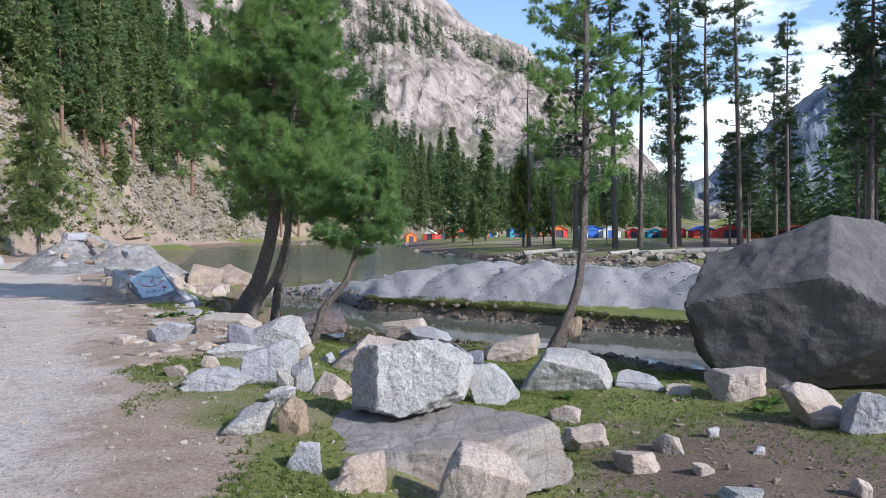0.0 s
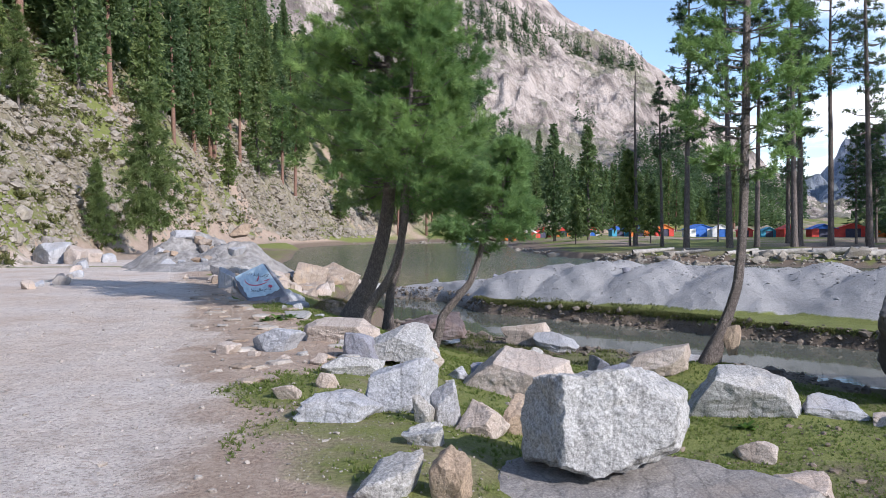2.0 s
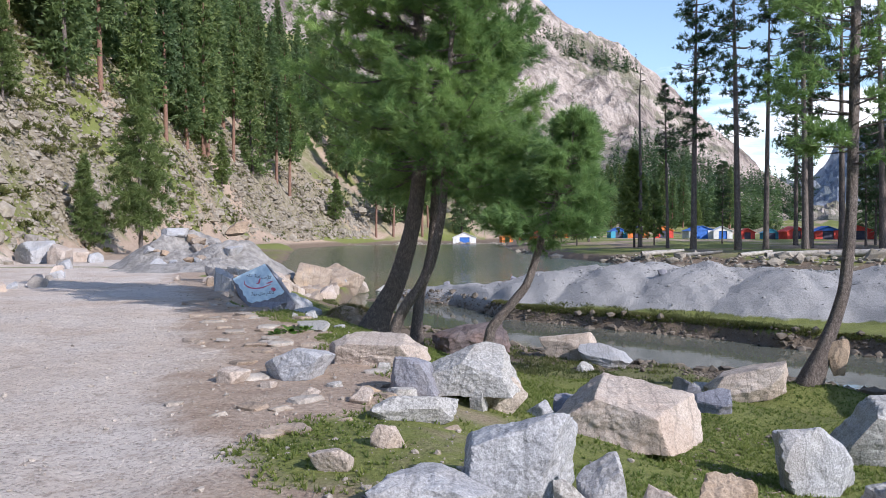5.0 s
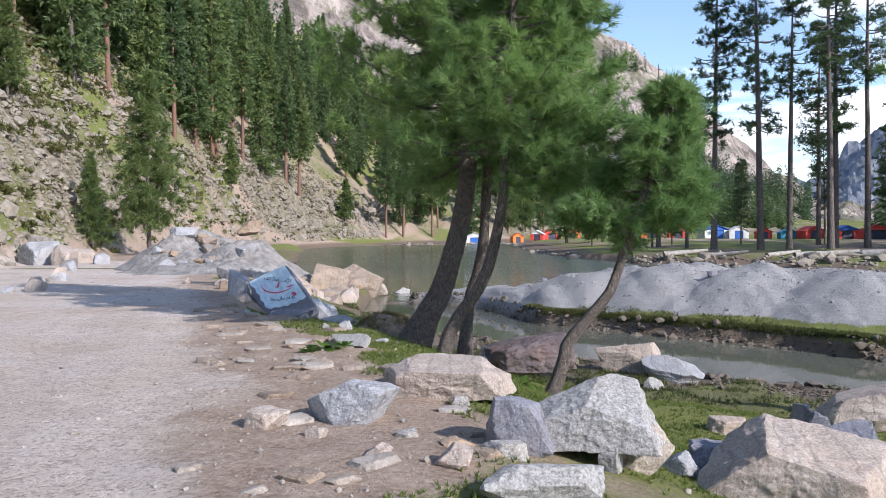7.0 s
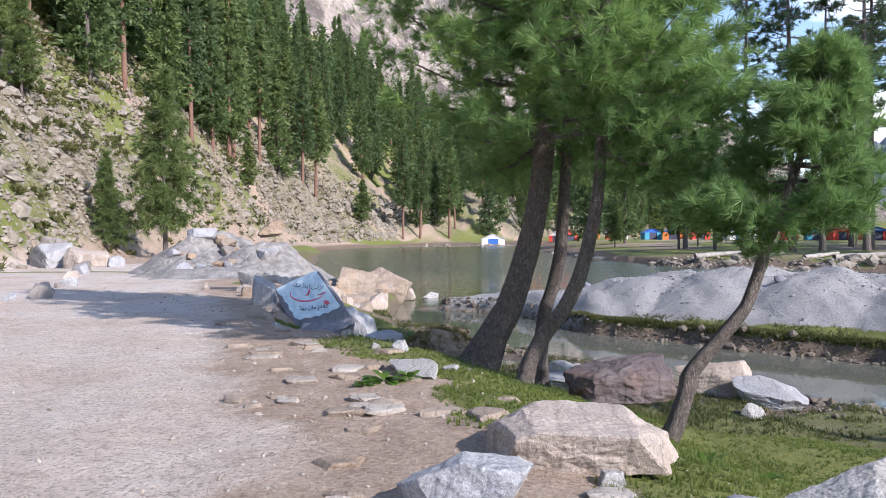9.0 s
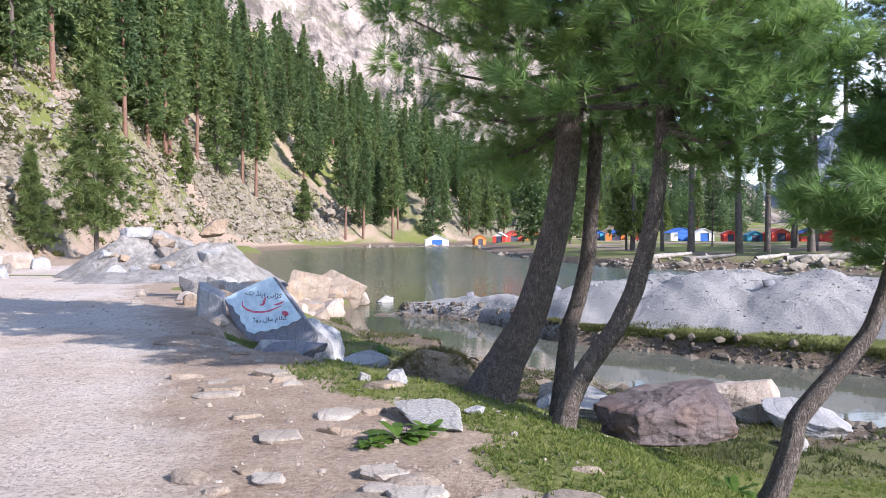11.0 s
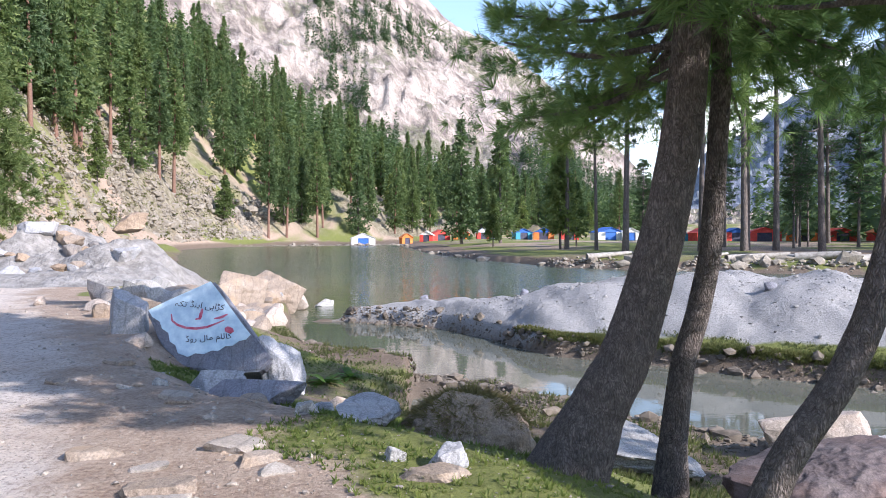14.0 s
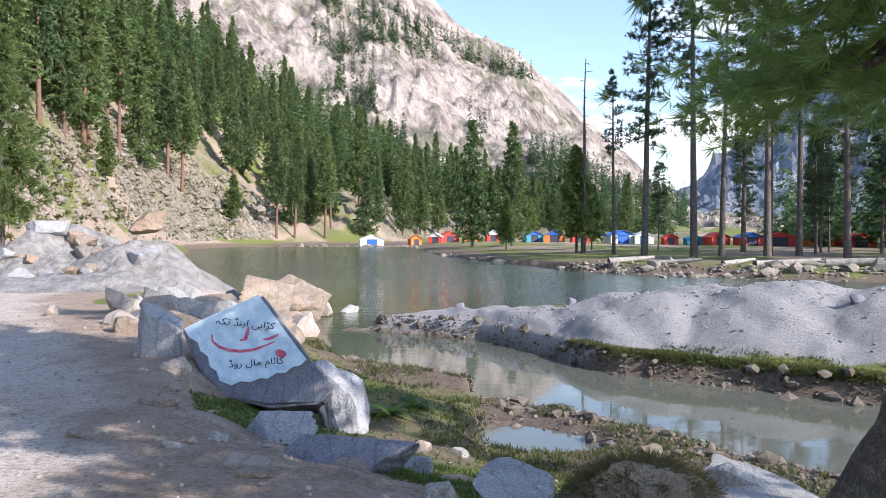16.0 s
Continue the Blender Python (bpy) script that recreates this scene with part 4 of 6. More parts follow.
def tufts(rng, where, axes, sizes, needles, width, spread=1.1):
    """Bundles of thin needles fanning out from twig ends: vertices and triangles."""
    n = len(where)
    ax = axes / (np.linalg.norm(axes, axis=1)[:, None] + 1e-9)
    d = ax[:, None] + rng.normal(size=(n, needles, 3)) * spread * 0.5
    d /= np.linalg.norm(d, axis=2)[..., None]
    ln = sizes[:, None] * rng.uniform(0.6, 1.1, (n, needles))
    s = np.cross(d, rng.normal(size=(n, needles, 3)))
    s /= np.linalg.norm(s, axis=2)[..., None] + 1e-9
    root = where[:, None] + d * (ln * rng.uniform(0.0, 0.25, (n, needles)))[..., None]
    tip = where[:, None] + d * ln[..., None]
    wd = width * sizes[:, None, None] / sizes.mean()
    v = np.stack([root - s * wd, root + s * wd, tip], 2).reshape(-1, 3)
    return v, np.arange(len(v))


def pine_parts(seed, path, radii, crown_from, crown_to, reach, whorls, per, tufts_each, tuft, needles, width, gap=0.0, droop=0.1, full=0.55, limb_r=0.035, skirt=0.75):
    """Trunk, limbs and needles of a pine along a bent path."""
    rng = np.random.RandomState(seed)
    path = np.array(path, float)
    trunk = tube(path, radii, 14, 0.07, seed)
    limbs, where, axes = [], [], []
    for z in np.linspace(crown_from, crown_to, whorls):
        u = (z - crown_from) / (crown_to - crown_from)
        c = np.array([np.interp(z, path[:, 2], path[:, 0]), np.interp(z, path[:, 2], path[:, 1]), z])
        shape = min(1.0, skirt + u * 1.6) * (1 - u) ** 0.75 + 0.12
        for k in range(per):
            if rng.rand() < gap:
                continue
            a = rng.uniform(0, 2 * np.pi)
            ln = reach * shape * rng.uniform(0.65, 1.12)
            out = np.array([math.cos(a), math.sin(a), 0.0])
            rise = rng.uniform(0.05, 0.4) + 0.5 * u
            zz = c + np.array([0, 0, rng.uniform(-0.2, 0.2)])
            tip = zz + out * ln + np.array([0, 0, ln * (rise - droop)])
            mid = zz + out * ln * 0.55 + np.array([0, 0, ln * (rise * 0.35 - droop)])
            limbs.append(tube([zz, mid, tip], [limb_r * (0.6 + 0.8 * (1 - u)), limb_r * 0.6, limb_r * 0.2], 4, 0.0))
            twigs = max(3, tufts_each // 7)
            t = full + (1.0 - full) * np.append(rng.rand(twigs - 1) ** 0.8, 1.0)
            p = zz[None] * (1 - t)[:, None] + tip[None] * t[:, None] + (4 * t * (1 - t))[:, None] * (mid - 0.5 * (zz + tip))[None]
            across = np.array([-math.sin(a), math.cos(a), 0.0])
            aim = out[None] * rng.uniform(0.3, 0.9, (twigs, 1)) + across[None] * rng.normal(size=(twigs, 1)) * 0.75 + np.array([0, 0, 1.0]) * rng.uniform(0.0, 0.6, (twigs, 1))
            aim /= np.linalg.norm(aim, axis=1)[:, None]
            long = (0.2 + 0.2 * ln) * rng.uniform(0.5, 1.1, (twigs, 1))
            along = rng.uniform(0.15, 1.0, (twigs, 7))
            at = p[:, None] + (aim * long)[:, None] * along[..., None] + rng.normal(size=(twigs, 7, 3)) * 0.035
            where.append(at.reshape(-1, 3))
            axes.append((aim[:, None] + rng.normal(size=(twigs, 7, 3)) * 0.3).reshape(-1, 3))
    where, axes = np.concatenate(where), np.concatenate(axes)
    crown = tufts(rng, where, axes, rng.uniform(0.75, 1.2, len(where)) * tuft, needles, width)
    return trunk, joined(limbs), crown


def pine(name, label, parts, place, bark, needle, category="pine tree", group=""):
    ob = empty(name, place, label, category, group)
    trunk, limbs, crown = parts
    mesh_part("trunk", mesh_from("trunk", trunk[0], trunk[1], 4, bark, True), ob)
    tagged(mesh_part("branchwork", mesh_from("branchwork", limbs[0], limbs[1], 4, bark, True), ob), kind="stuff")
    tagged(mesh_part("crown", mesh_from("crown", crown[0], crown[1], 3, needle), ob), kind="stuff")
    return ob


LAKESIDE = "pines on the lake bank"
leaning_pine = pine("pine_tree", "large leaning pine with dense green crown by the lake",
     pine_parts(1, [(-0.1, 0, -0.45), (0.3, 0.0, 0.42), (0.48, 0.02, 0.7), (0.6, 0.04, 1.05), (0.77, 0.05, 1.6), (0.9, 0.06, 2.25), (0.98, 0.06, 3.05), (1.02, 0.06, 4.1), (0.97, 0, 5.8), (0.9, 0, 7.6), (0.85, 0, 9.7)],
                [0.36, 0.2, 0.18, 0.165, 0.15, 0.14, 0.13, 0.12, 0.095, 0.06, 0.02], 3.45, 9.5, 2.05, 25, 7, 63, 0.175, 30, 0.0042, 0.03, 0.12, 0.3, 0.026, 0.8),
     pose(-4.85, 19.35, -0.3), M_BARK, M_NEEDLE, group=LAKESIDE)


def low_branch(tree, root, tip, seed):
    """A drooping lower branch with needles on a standing pine."""
    rng = np.random.RandomState(seed)
    root, tip = np.array(root, float), np.array(tip, float)
    mid = 0.5 * (root + tip) - np.array([0, 0, 0.12])
    v, q = tube([root, mid, tip], [0.03, 0.02, 0.008], 6, 0)
    limb = mesh_part("low_branch", mesh_from("low_branch", v, q, 4, M_BARK, True), tree)
    n = 90
    t = rng.uniform(0.35, 1.05, n)[:, None]
    at = root[None] * (1 - t) + tip[None] * t + rng.normal(size=(n, 3)) * np.array([0.22, 0.22, 0.12]) - np.array([0, 0, 0.48]) * t * (1 - t)
    v, f = tufts(rng, at, (tip - root)[None] + rng.normal(size=(n, 3)) * 0.5 + np.array([0, 0, 0.3]), rng.uniform(0.13, 0.2, n), 34, 0.0034)
    tagged(mesh_part("needles", mesh_from("needles", v, f, 3, M_NEEDLE), limb), kind="stuff")


for i, tip in enumerate([(-0.15, 1.0, 2.55), (0.1, 1.6, 2.75), (-0.3, 0.5, 3.05), (0.35, 1.9, 2.45), (0.0, 1.3, 3.3), (0.75, 2.0, 2.8), (1.3, 1.7, 2.6), (1.7, 1.4, 2.9), (0.6, 1.6, 3.2), (1.75, -0.5, 2.75), (2.05, 0.1, 2.6), (2.3, 0.6, 2.8), (1.65, 0.9, 2.5), (2.2, -0.3, 3.1)]):
    low_branch(leaning_pine, (0.96, 0.1, 2.8 + 0.08 * i), tip, 900 + i)
pine("pine_tree", "slender upright pine trunk beside the large one",
     pine_parts(2, [(0, 0, -0.35), (0.02, 0.0, 0.16), (0.09, 0.0, 0.75), (0.2, 0.02, 1.05), (0.3, 0.03, 1.5), (0.34, 0.04, 2.05), (0.39, 0.05, 2.8), (0.42, 0.1, 4), (0.5, 0.2, 6), (0.55, 0.2, 8.2)],
                [0.15, 0.1, 0.088, 0.085, 0.08, 0.075, 0.07, 0.062, 0.045, 0.02], 3.6, 8.0, 1.7, 14, 6, 49, 0.175, 30, 0.0042, 0.05, 0.1, 0.35, 0.022),
     pose(-4.0, 19.5, -0.35), M_BARK, M_NEEDLE, group=LAKESIDE)
crooked_pine = pine("pine_tree", "crooked pine with bright low tufts at the bank",
     pine_parts(3, [(-0.04, 0, -0.4), (0.0, 0, 0.0), (0.06, 0.0, 0.27), (0.19, 0.0, 0.53), (0.46, 0.02, 0.88), (0.6, 0.03, 1.17), (0.7, 0.04, 1.5), (0.79, 0.04, 1.92), (0.83, 0.04, 2.2), (0.86, 0.04, 2.7), (0.95, 0.05, 4.2), (1.05, 0.1, 6.2)],
                [0.19, 0.11, 0.092, 0.085, 0.082, 0.08, 0.074, 0.068, 0.064, 0.058, 0.04, 0.02], 2.85, 6.1, 1.4, 15, 6, 56, 0.17, 30, 0.0042, 0.03, 0.16, 0.3, 0.018, 0.8),
     pose(-4.11, 17.75, -0.3), M_BARK, M_NEEDLE, group=LAKESIDE)
for i, tip in enumerate([(1.6, -0.5, 2.45), (1.9, 0.1, 2.3), (2.1, 0.5, 2.6), (1.35, 0.8, 2.35), (1.5, -0.8, 2.75), (2.2, -0.2, 2.95), (1.0, -0.8, 2.9), (1.8, 0.7, 3.2), (2.0, -0.5, 3.4), (2.3, 0.3, 3.3), (1.6, 0.2, 2.7)]):
    low_branch(crooked_pine, (0.86, 0.04, 2.55 + 0.09 * i), tip, 930 + i)
pine("pine_tree", "small bent young pine with curved trunk",
     pine_parts(4, [(-0.3, 0, -0.45), (-0.06, 0, -0.02), (0.04, 0.0, 0.3), (0.07, 0.0, 0.5), (0.38, 0.02, 0.86), (0.6, 0.03, 1.12), (0.72, 0.04, 1.45), (0.82, 0.05, 1.8), (1.02, 0.05, 2.3), (1.22, 0.05, 2.9), (1.32, 0.05, 3.5)],
                [0.13, 0.092, 0.08, 0.074, 0.066, 0.06, 0.055, 0.05, 0.04, 0.028, 0.012], 1.8, 3.4, 0.7, 10, 7, 42, 0.15, 30, 0.004, 0.03, 0.18, 0.25, 0.014, 0.8),
     pose(-2.56, 16.9, -0.48), M_BARK, M_NEEDLE, group=LAKESIDE)
pine("pine_tree", "thin tall pine with curved foot at the pond",
     pine_parts(5, [(-0.05, 0, -0.3), (0.2, 0, 0.35), (0.36, 0.02, 0.75), (0.53, 0.03, 1.3), (0.63, 0.05, 2.35), (0.7, 0.1, 4.6), (0.75, 0.1, 8), (0.8, 0.1, 12.5)],
                [0.22, 0.125, 0.1, 0.092, 0.085, 0.075, 0.055, 0.02], 3.4, 12.2, 1.15, 30, 5, 28, 0.17, 20, 0.0075, 0.1, 0.05, 0.35, 0.014),
     pose(2.42, 18.3, -0.8), M_BARK, M_NEEDLE, group=LAKESIDE)
rock("stone", "mossy stump beside a thin pine", 2.8, 18.25, -0.55, (0.32, 0.28, 0.6), 10, M_BROWN, 77, 3, 10, 0.08, 12)


# ---- tall pines on the far bank ----
def tall_pine(seed, tall, bare, reach, branches, clumps, gap):
    rng = np.random.RandomState(seed)
    lean = rng.uniform(-0.02, 0.02) * tall
    path = [(0, 0, -0.6), (lean * 0.1, 0, tall * 0.05), (lean * 0.3, 0, tall * 0.3), (lean * 0.6, 0.1, tall * 0.6), (lean, 0, tall)]
    trunk = tube(path, [tall * 0.0135, tall * 0.0105, tall * 0.0085, tall * 0.006, 0.04], 9, 0.05, seed)
    path = np.array(path)
    limbs, where, axes = [], [], []
    for z in np.sort(bare + (tall - bare) * rng.rand(branches) ** 0.9):
        u = (z - bare) / (tall - bare)
        c = np.array([np.interp(z, path[:, 2], path[:, 0]), 0, z])
        a = rng.uniform(0, 2 * np.pi)
        out = np.array([math.cos(a), math.sin(a), 0])
        ln = reach * (0.25 + 1.1 * (1 - u) ** 0.7 * (0.5 + u)) * rng.uniform(0.5, 1.15)
        tip = c + out * ln + np.array([0, 0, rng.uniform(-0.15, 0.35) * ln])
        limbs.append(tube([c, 0.5 * (c + tip) - np.array([0, 0, 0.12 * ln]), tip], [0.07, 0.05, 0.02], 4, 0))
        if rng.rand() < gap:
            continue
        t = rng.uniform(0.35, 1.05, clumps)[:, None]
        where.append(c[None] * (1 - t) + tip[None] * t + rng.normal(size=(clumps, 3)) * np.array([0.3, 0.3, 0.16]) * ln * 0.5)
        axes.append(out[None] * 0.6 + np.array([0, 0, 0.4]) + rng.normal(size=(clumps, 3)) * 0.5)
    where, axes = np.concatenate(where), np.concatenate(axes)
    return trunk, joined(limbs), tufts(rng, where, axes, rng.uniform(0.6, 1.2, len(where)) * 0.62, 16, 0.034, 1.5)


FAR_BANK = "tall pines on the far bank"
far_kinds = []
for k, (tall, bare, reach, nb, cl, gap) in enumerate([(33, 12, 2.8, 105, 12, 0.1), (29, 15, 2.1, 64, 9, 0.3), (31, 9, 3.0, 125, 12, 0.08), (24, 6, 2.8, 110, 12, 0.05)]):
    label = ("tall bare-trunked pine with irregular crown on the far bank", "thin sparse pine with broken bare limbs on the far bank", "tall full pine standing on the far bank", "shorter dark pine on the far bank")[k]
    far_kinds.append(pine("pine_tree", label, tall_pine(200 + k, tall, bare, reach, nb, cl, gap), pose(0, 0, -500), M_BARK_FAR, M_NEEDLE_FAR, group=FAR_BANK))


def plant(kind, x, y, scale, turn):
    m = pose(x, y, ground_z(x, y) - 0.1, 0, 0, turn)
    ob = copy_thing(kind, m)
    ob.scale = (scale, scale, scale)
    return ob


rng = np.random.RandomState(9)
for x, y, k, sc in [(15.2, 99, 0, 1.0), (19.5, 96, 0, 1.05), (22.6, 97, 1, 1.0), (25.2, 92, 1, 1.12), (26.6, 95, 0, 0.98), (30.5, 97, 1, 1.1), (32.4, 91, 0, 1.0), (35.5, 86, 1, 0.85),
                    (13.2, 104, 1, 0.7), (29, 108, 2, 0.85), (36, 105, 3, 0.6), (39, 110, 3, 0.6), (41, 112, 1, 0.45), (44, 106, 3, 0.7), (47, 90, 1, 0.6), (50, 96, 1, 0.7),
                    (52, 84, 3, 1.25), (56, 90, 2, 1.0), (60, 82, 2, 1.05), (58, 74, 2, 0.95), (66, 90, 2, 1.0), (64, 76, 3, 1.3), (70, 84, 2, 1.1), (33, 118, 3, 0.6), (24, 125, 3, 0.5), (47, 128, 3, 0.7), (55, 110, 2, 1), (66, 104, 2, 1), (75, 96, 2, 1.1), (38.5, 75, 3, 1.3), (40, 69, 2, 1.05), (43, 73, 3, 1.3), (50, 125, 2, 0.9), (62, 122, 2, 1), (76, 112, 2, 1.1)]:
    plant(far_kinds[k], x, y, sc, rng.uniform(0, 360))
for ob in far_kinds:
    for o in (*ob.children, ob):
        bpy.data.objects.remove(o)


# ---- cedars on the hillside ----
def cedar_parts(seed, tall, bare, reach, whorls, per, fine=False):
    rng = np.random.RandomState(seed)
    trunk = tube([(0, 0, -1.2), (0, 0, tall * 0.3), (0.1, 0, tall * 0.7), (0, 0, tall)], [tall * 0.014, tall * 0.011, tall * 0.006, 0.03], 7, 0.05, seed)
    where, axes = [], []
    for z in np.linspace(bare, tall * 0.985, whorls):
        u = (z - bare) / (tall - bare)
        for k in range(per):
            a = rng.uniform(0, 2 * np.pi)
            ln = (reach * (1 - u) ** 0.85 * min(1, 0.6 + u * 3) + 0.3) * rng.uniform(0.65, 1.12)
            out = np.array([math.cos(a), math.sin(a), 0])
            zz = z + rng.uniform(-0.5, 0.5) * tall / whorls
            m = 3 + int(ln * 1.3)
            t = rng.uniform(0.12, 1.0, m)[:, None]
            where.append(np.array([0, 0, zz]) + out * ln * t + np.array([0, 0, 1]) * ln * (0.1 * t - 0.36 * t * t) + rng.normal(size=(m, 3)) * 0.09 * ln)
            axes.append(out[None] + rng.normal(size=(m, 3)) * 0.45 + np.array([0, 0, -0.15]))
    where, axes = np.concatenate(where), np.concatenate(axes)
    if fine:
        return trunk, tufts(rng, where, axes, rng.uniform(0.7, 1.3, len(where)) * 0.75, 26, 0.045, 1.6)
    return trunk, tufts(rng, where, axes, rng.uniform(0.7, 1.3, len(where)) * (0.6 + 0.013 * tall), 4, 0.23, 1.2)


def cedar(seed, tall, bare, reach, whorls, per, label, bark, leaf=M_CEDAR, fine=False):
    trunk, crown = cedar_parts(seed, tall, bare, reach, whorls, per, fine)
    ob = empty("cedar_tree", pose(0, 0, -500), label, "conifer", "cedars on the hillside")
    mesh_part("trunk", mesh_from("trunk", *trunk, 4, bark, True), ob)
    tagged(mesh_part("crown", mesh_from("crown", *crown, 3, leaf), ob), kind="stuff")
    return ob


cedars = [cedar(301, 30, 4, 4.3, 26, 9, "tall dark green cedar on the hillside", M_BARK_RED),
          cedar(302, 26, 2.5, 4.4, 24, 9, "dense dark cedar growing on the slope", M_BARK_FAR),
          cedar(303, 32, 11, 3.7, 20, 9, "tall cedar with bare reddish trunk", M_BARK_RED),
          cedar(304, 17, 3.6, 3.9, 17, 11, "young bushy conifer on the slope", M_BARK_FAR, M_YOUNG),
          cedar(305, 17, 3.4, 3.9, 17, 10, "light green young pine with bare lower trunk", M_BARK_FAR, M_YOUNG, True)]


BARE_AZ, BARE_U = [-20, 12, 15, 18, 21, 25, 29, 33, 37.6, 60], [0.0, 0.0, 0.03, 0.08, 0.12, 0.13, 0.15, 0.17, 0.2, 0.22]


def bare_below(az):
    return float(np.interp(az, BARE_AZ, BARE_U))


def on_hill(az, u):
    foot = float(foot_of_hill(az))
    d = foot + u * (float(crest_of_hill(az)[1]) - foot)
    return HUB[0] - math.sin(radians(az)) * d, HUB[1] + math.cos(radians(az)) * d, d


rng = np.random.RandomState(12)
spots, tries = [], 0
while len(spots) < 290 and tries < 30000:
    tries += 1
    az = rng.uniform(-13, 46)
    lo = bare_below(az)
    u = lo + (1.02 - lo) * rng.rand() ** 1.9
    x, y, d = on_hill(az, u)
    near = 3.2 + d * 0.011
    if all((x - p) ** 2 + (y - q) ** 2 > near * near for p, q, *_ in spots):
        spots.append((x, y, u - lo, az, d))
for x, y, edge, az, d in spots:
    k = 2 if edge < 0.1 and az > 18 and rng.rand() < 0.22 else rng.choice([0, 1, 0, 1, 3] if edge > 0.06 else [1, 3, 2, 0])
    s = rng.uniform(0.75, 1.05)
    ob = copy_thing(cedars[k], pose(x, y, ground_z(x, y) - 0.3, rng.uniform(-2, 2), rng.uniform(-2, 2), rng.uniform(0, 360)))
    ob.scale = (s, s, s * rng.uniform(0.9, 1.1))
# pines by the end of the track, at the foot of the scree
for x, y, s, k in [(-32.3, 63.7, 0.8, 4), (-35.2, 61, 0.44, 4), (-43, 63, 0.5, 4), (-47, 66, 0.42, 3), (-60, 132, 0.9, 3), (-57, 140, 0.55, 3), (-66, 128, 0.75, 3)]:
    ob = copy_thing(cedars[k], pose(x, y, ground_z(x, y) - 0.2, 0, 0, x * 40))
    ob.scale = (s, s, s)


for x, y, s, k in [(9.6, 107, 0.72, 3), (13.5, 118, 0.5, 3), (3.5, 128, 0.45, 3), (6.5, 150, 0.8, 1), (0.5, 165, 0.9, 1)]:
    ob = copy_thing(cedars[k], pose(x, y, ground_z(x, y) - 0.2, 0, 0, x * 40))
    ob.scale = (s, s, s)


# uncounted conifers further up and across the valley
def small_conifers(name, label, places, seed, leaf=M_CEDAR):
    rng = np.random.RandomState(seed)
    at = np.array(places, float)
    n, m = len(at), 90                     # sprays on a ragged cone, drooping outwards
    u = rng.rand(n, m) ** 1.5
    a = rng.uniform(0, 2 * np.pi, (n, m))
    h = at[:, 3][:, None]
    r = h * 0.15 * rng.uniform(0.8, 1.25, (n, 1)) * (1 - u) ** 0.85 * rng.uniform(0.45, 1.1, (n, m)) + 0.1
    base = np.stack([at[:, 0][:, None] + r * np.cos(a) * 0.6, at[:, 1][:, None] + r * np.sin(a) * 0.6, at[:, 2][:, None] + h * (0.08 + 0.92 * u)], -1)
    size = (0.05 + 0.035 * (1 - u)) * h
    d = np.stack([np.cos(a), np.sin(a), rng.uniform(-0.9, 0.1, (n, m))], -1) * size[..., None]
    side = np.stack([-np.sin(a), np.cos(a), rng.uniform(-0.5, 0.5, (n, m))], -1) * size[..., None] * 0.42
    vs = np.stack([base - side, base + side, base + d], 2).reshape(-1, 3)
    me = mesh_from(name, vs, np.arange(len(vs)), 3, leaf)
    return tagged(new(name, me), label, "forest", kind="stuff")


places = []
while len(places) < 1500:
    az = rng.uniform(-16, 46)
    lo = bare_below(az)
    u = max(lo, 0.25) + (1.1 - max(lo, 0.25)) * rng.rand()
    x, y, d = on_hill(az, u)
    if rng.rand() < 0.55 + 1.2 * float(fbm(x * 0.02, y * 0.02, 81)):
        places.append((x, y, ground_z(x, y) - 0.5, rng.uniform(14, 25)))
small_conifers("hillside_forest", "dense dark conifer forest covering the hillside", places, 15)
a_grid, v_grid, z_grid = pale_grid
places = []
while len(places) < 1000:
    az, t = rng.uniform(-17, 22), rng.uniform(0.02, 0.8) ** 1.0
    x, y = pale_at(az, t)
    band = float(fbm(az * 0.16 + t * 2.2, t * 3.4 - az * 0.05, 85, 3)) + 0.16 * (1 - t) - 0.12
    if band > 0.13 + 0.02 * max(0.0, az) - 0.3 * max(0, 0.16 - t):
        i, j = np.searchsorted(v_grid, t), np.searchsorted(a_grid, az)
        places.append((x, y, float(min(z_grid[i, j], z_grid[i - 1, j])) - 2, rng.uniform(17, 32)))
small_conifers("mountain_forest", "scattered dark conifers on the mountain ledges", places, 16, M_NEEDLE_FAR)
places = []
while len(places) < 420:
    az, d = rng.uniform(-62, -21), rng.uniform(140, 330)
    x, y = HUB[0] - math.sin(radians(az)) * d, HUB[1] + math.cos(radians(az)) * d
    if y > float(right_shore(x)) + 25:
        places.append((x, y, ground_z(x, y) - 0.3, rng.uniform(14, 20) + 10 * (az < -27)))
small_conifers("valley_forest", "dark shaded pine wood behind the camp", places, 17)
for ob in cedars:
    for o in (*ob.children, ob):
        bpy.data.objects.remove(o)



# ---- painted stone ----
M_PAINT = simple_material("pale_blue_paint", (0.42, 0.56, 0.66), (0.62, 0.74, 0.8), 9, 0.7, 0.4, 50, 0.008)
M_INK = simple_material("black_paint", (0.015, 0.015, 0.03), (0.03, 0.03, 0.06), 20, 0.6)
M_RED = simple_material("red_paint", (0.5, 0.05, 0.1), (0.66, 0.2, 0.26), 20, 0.6)


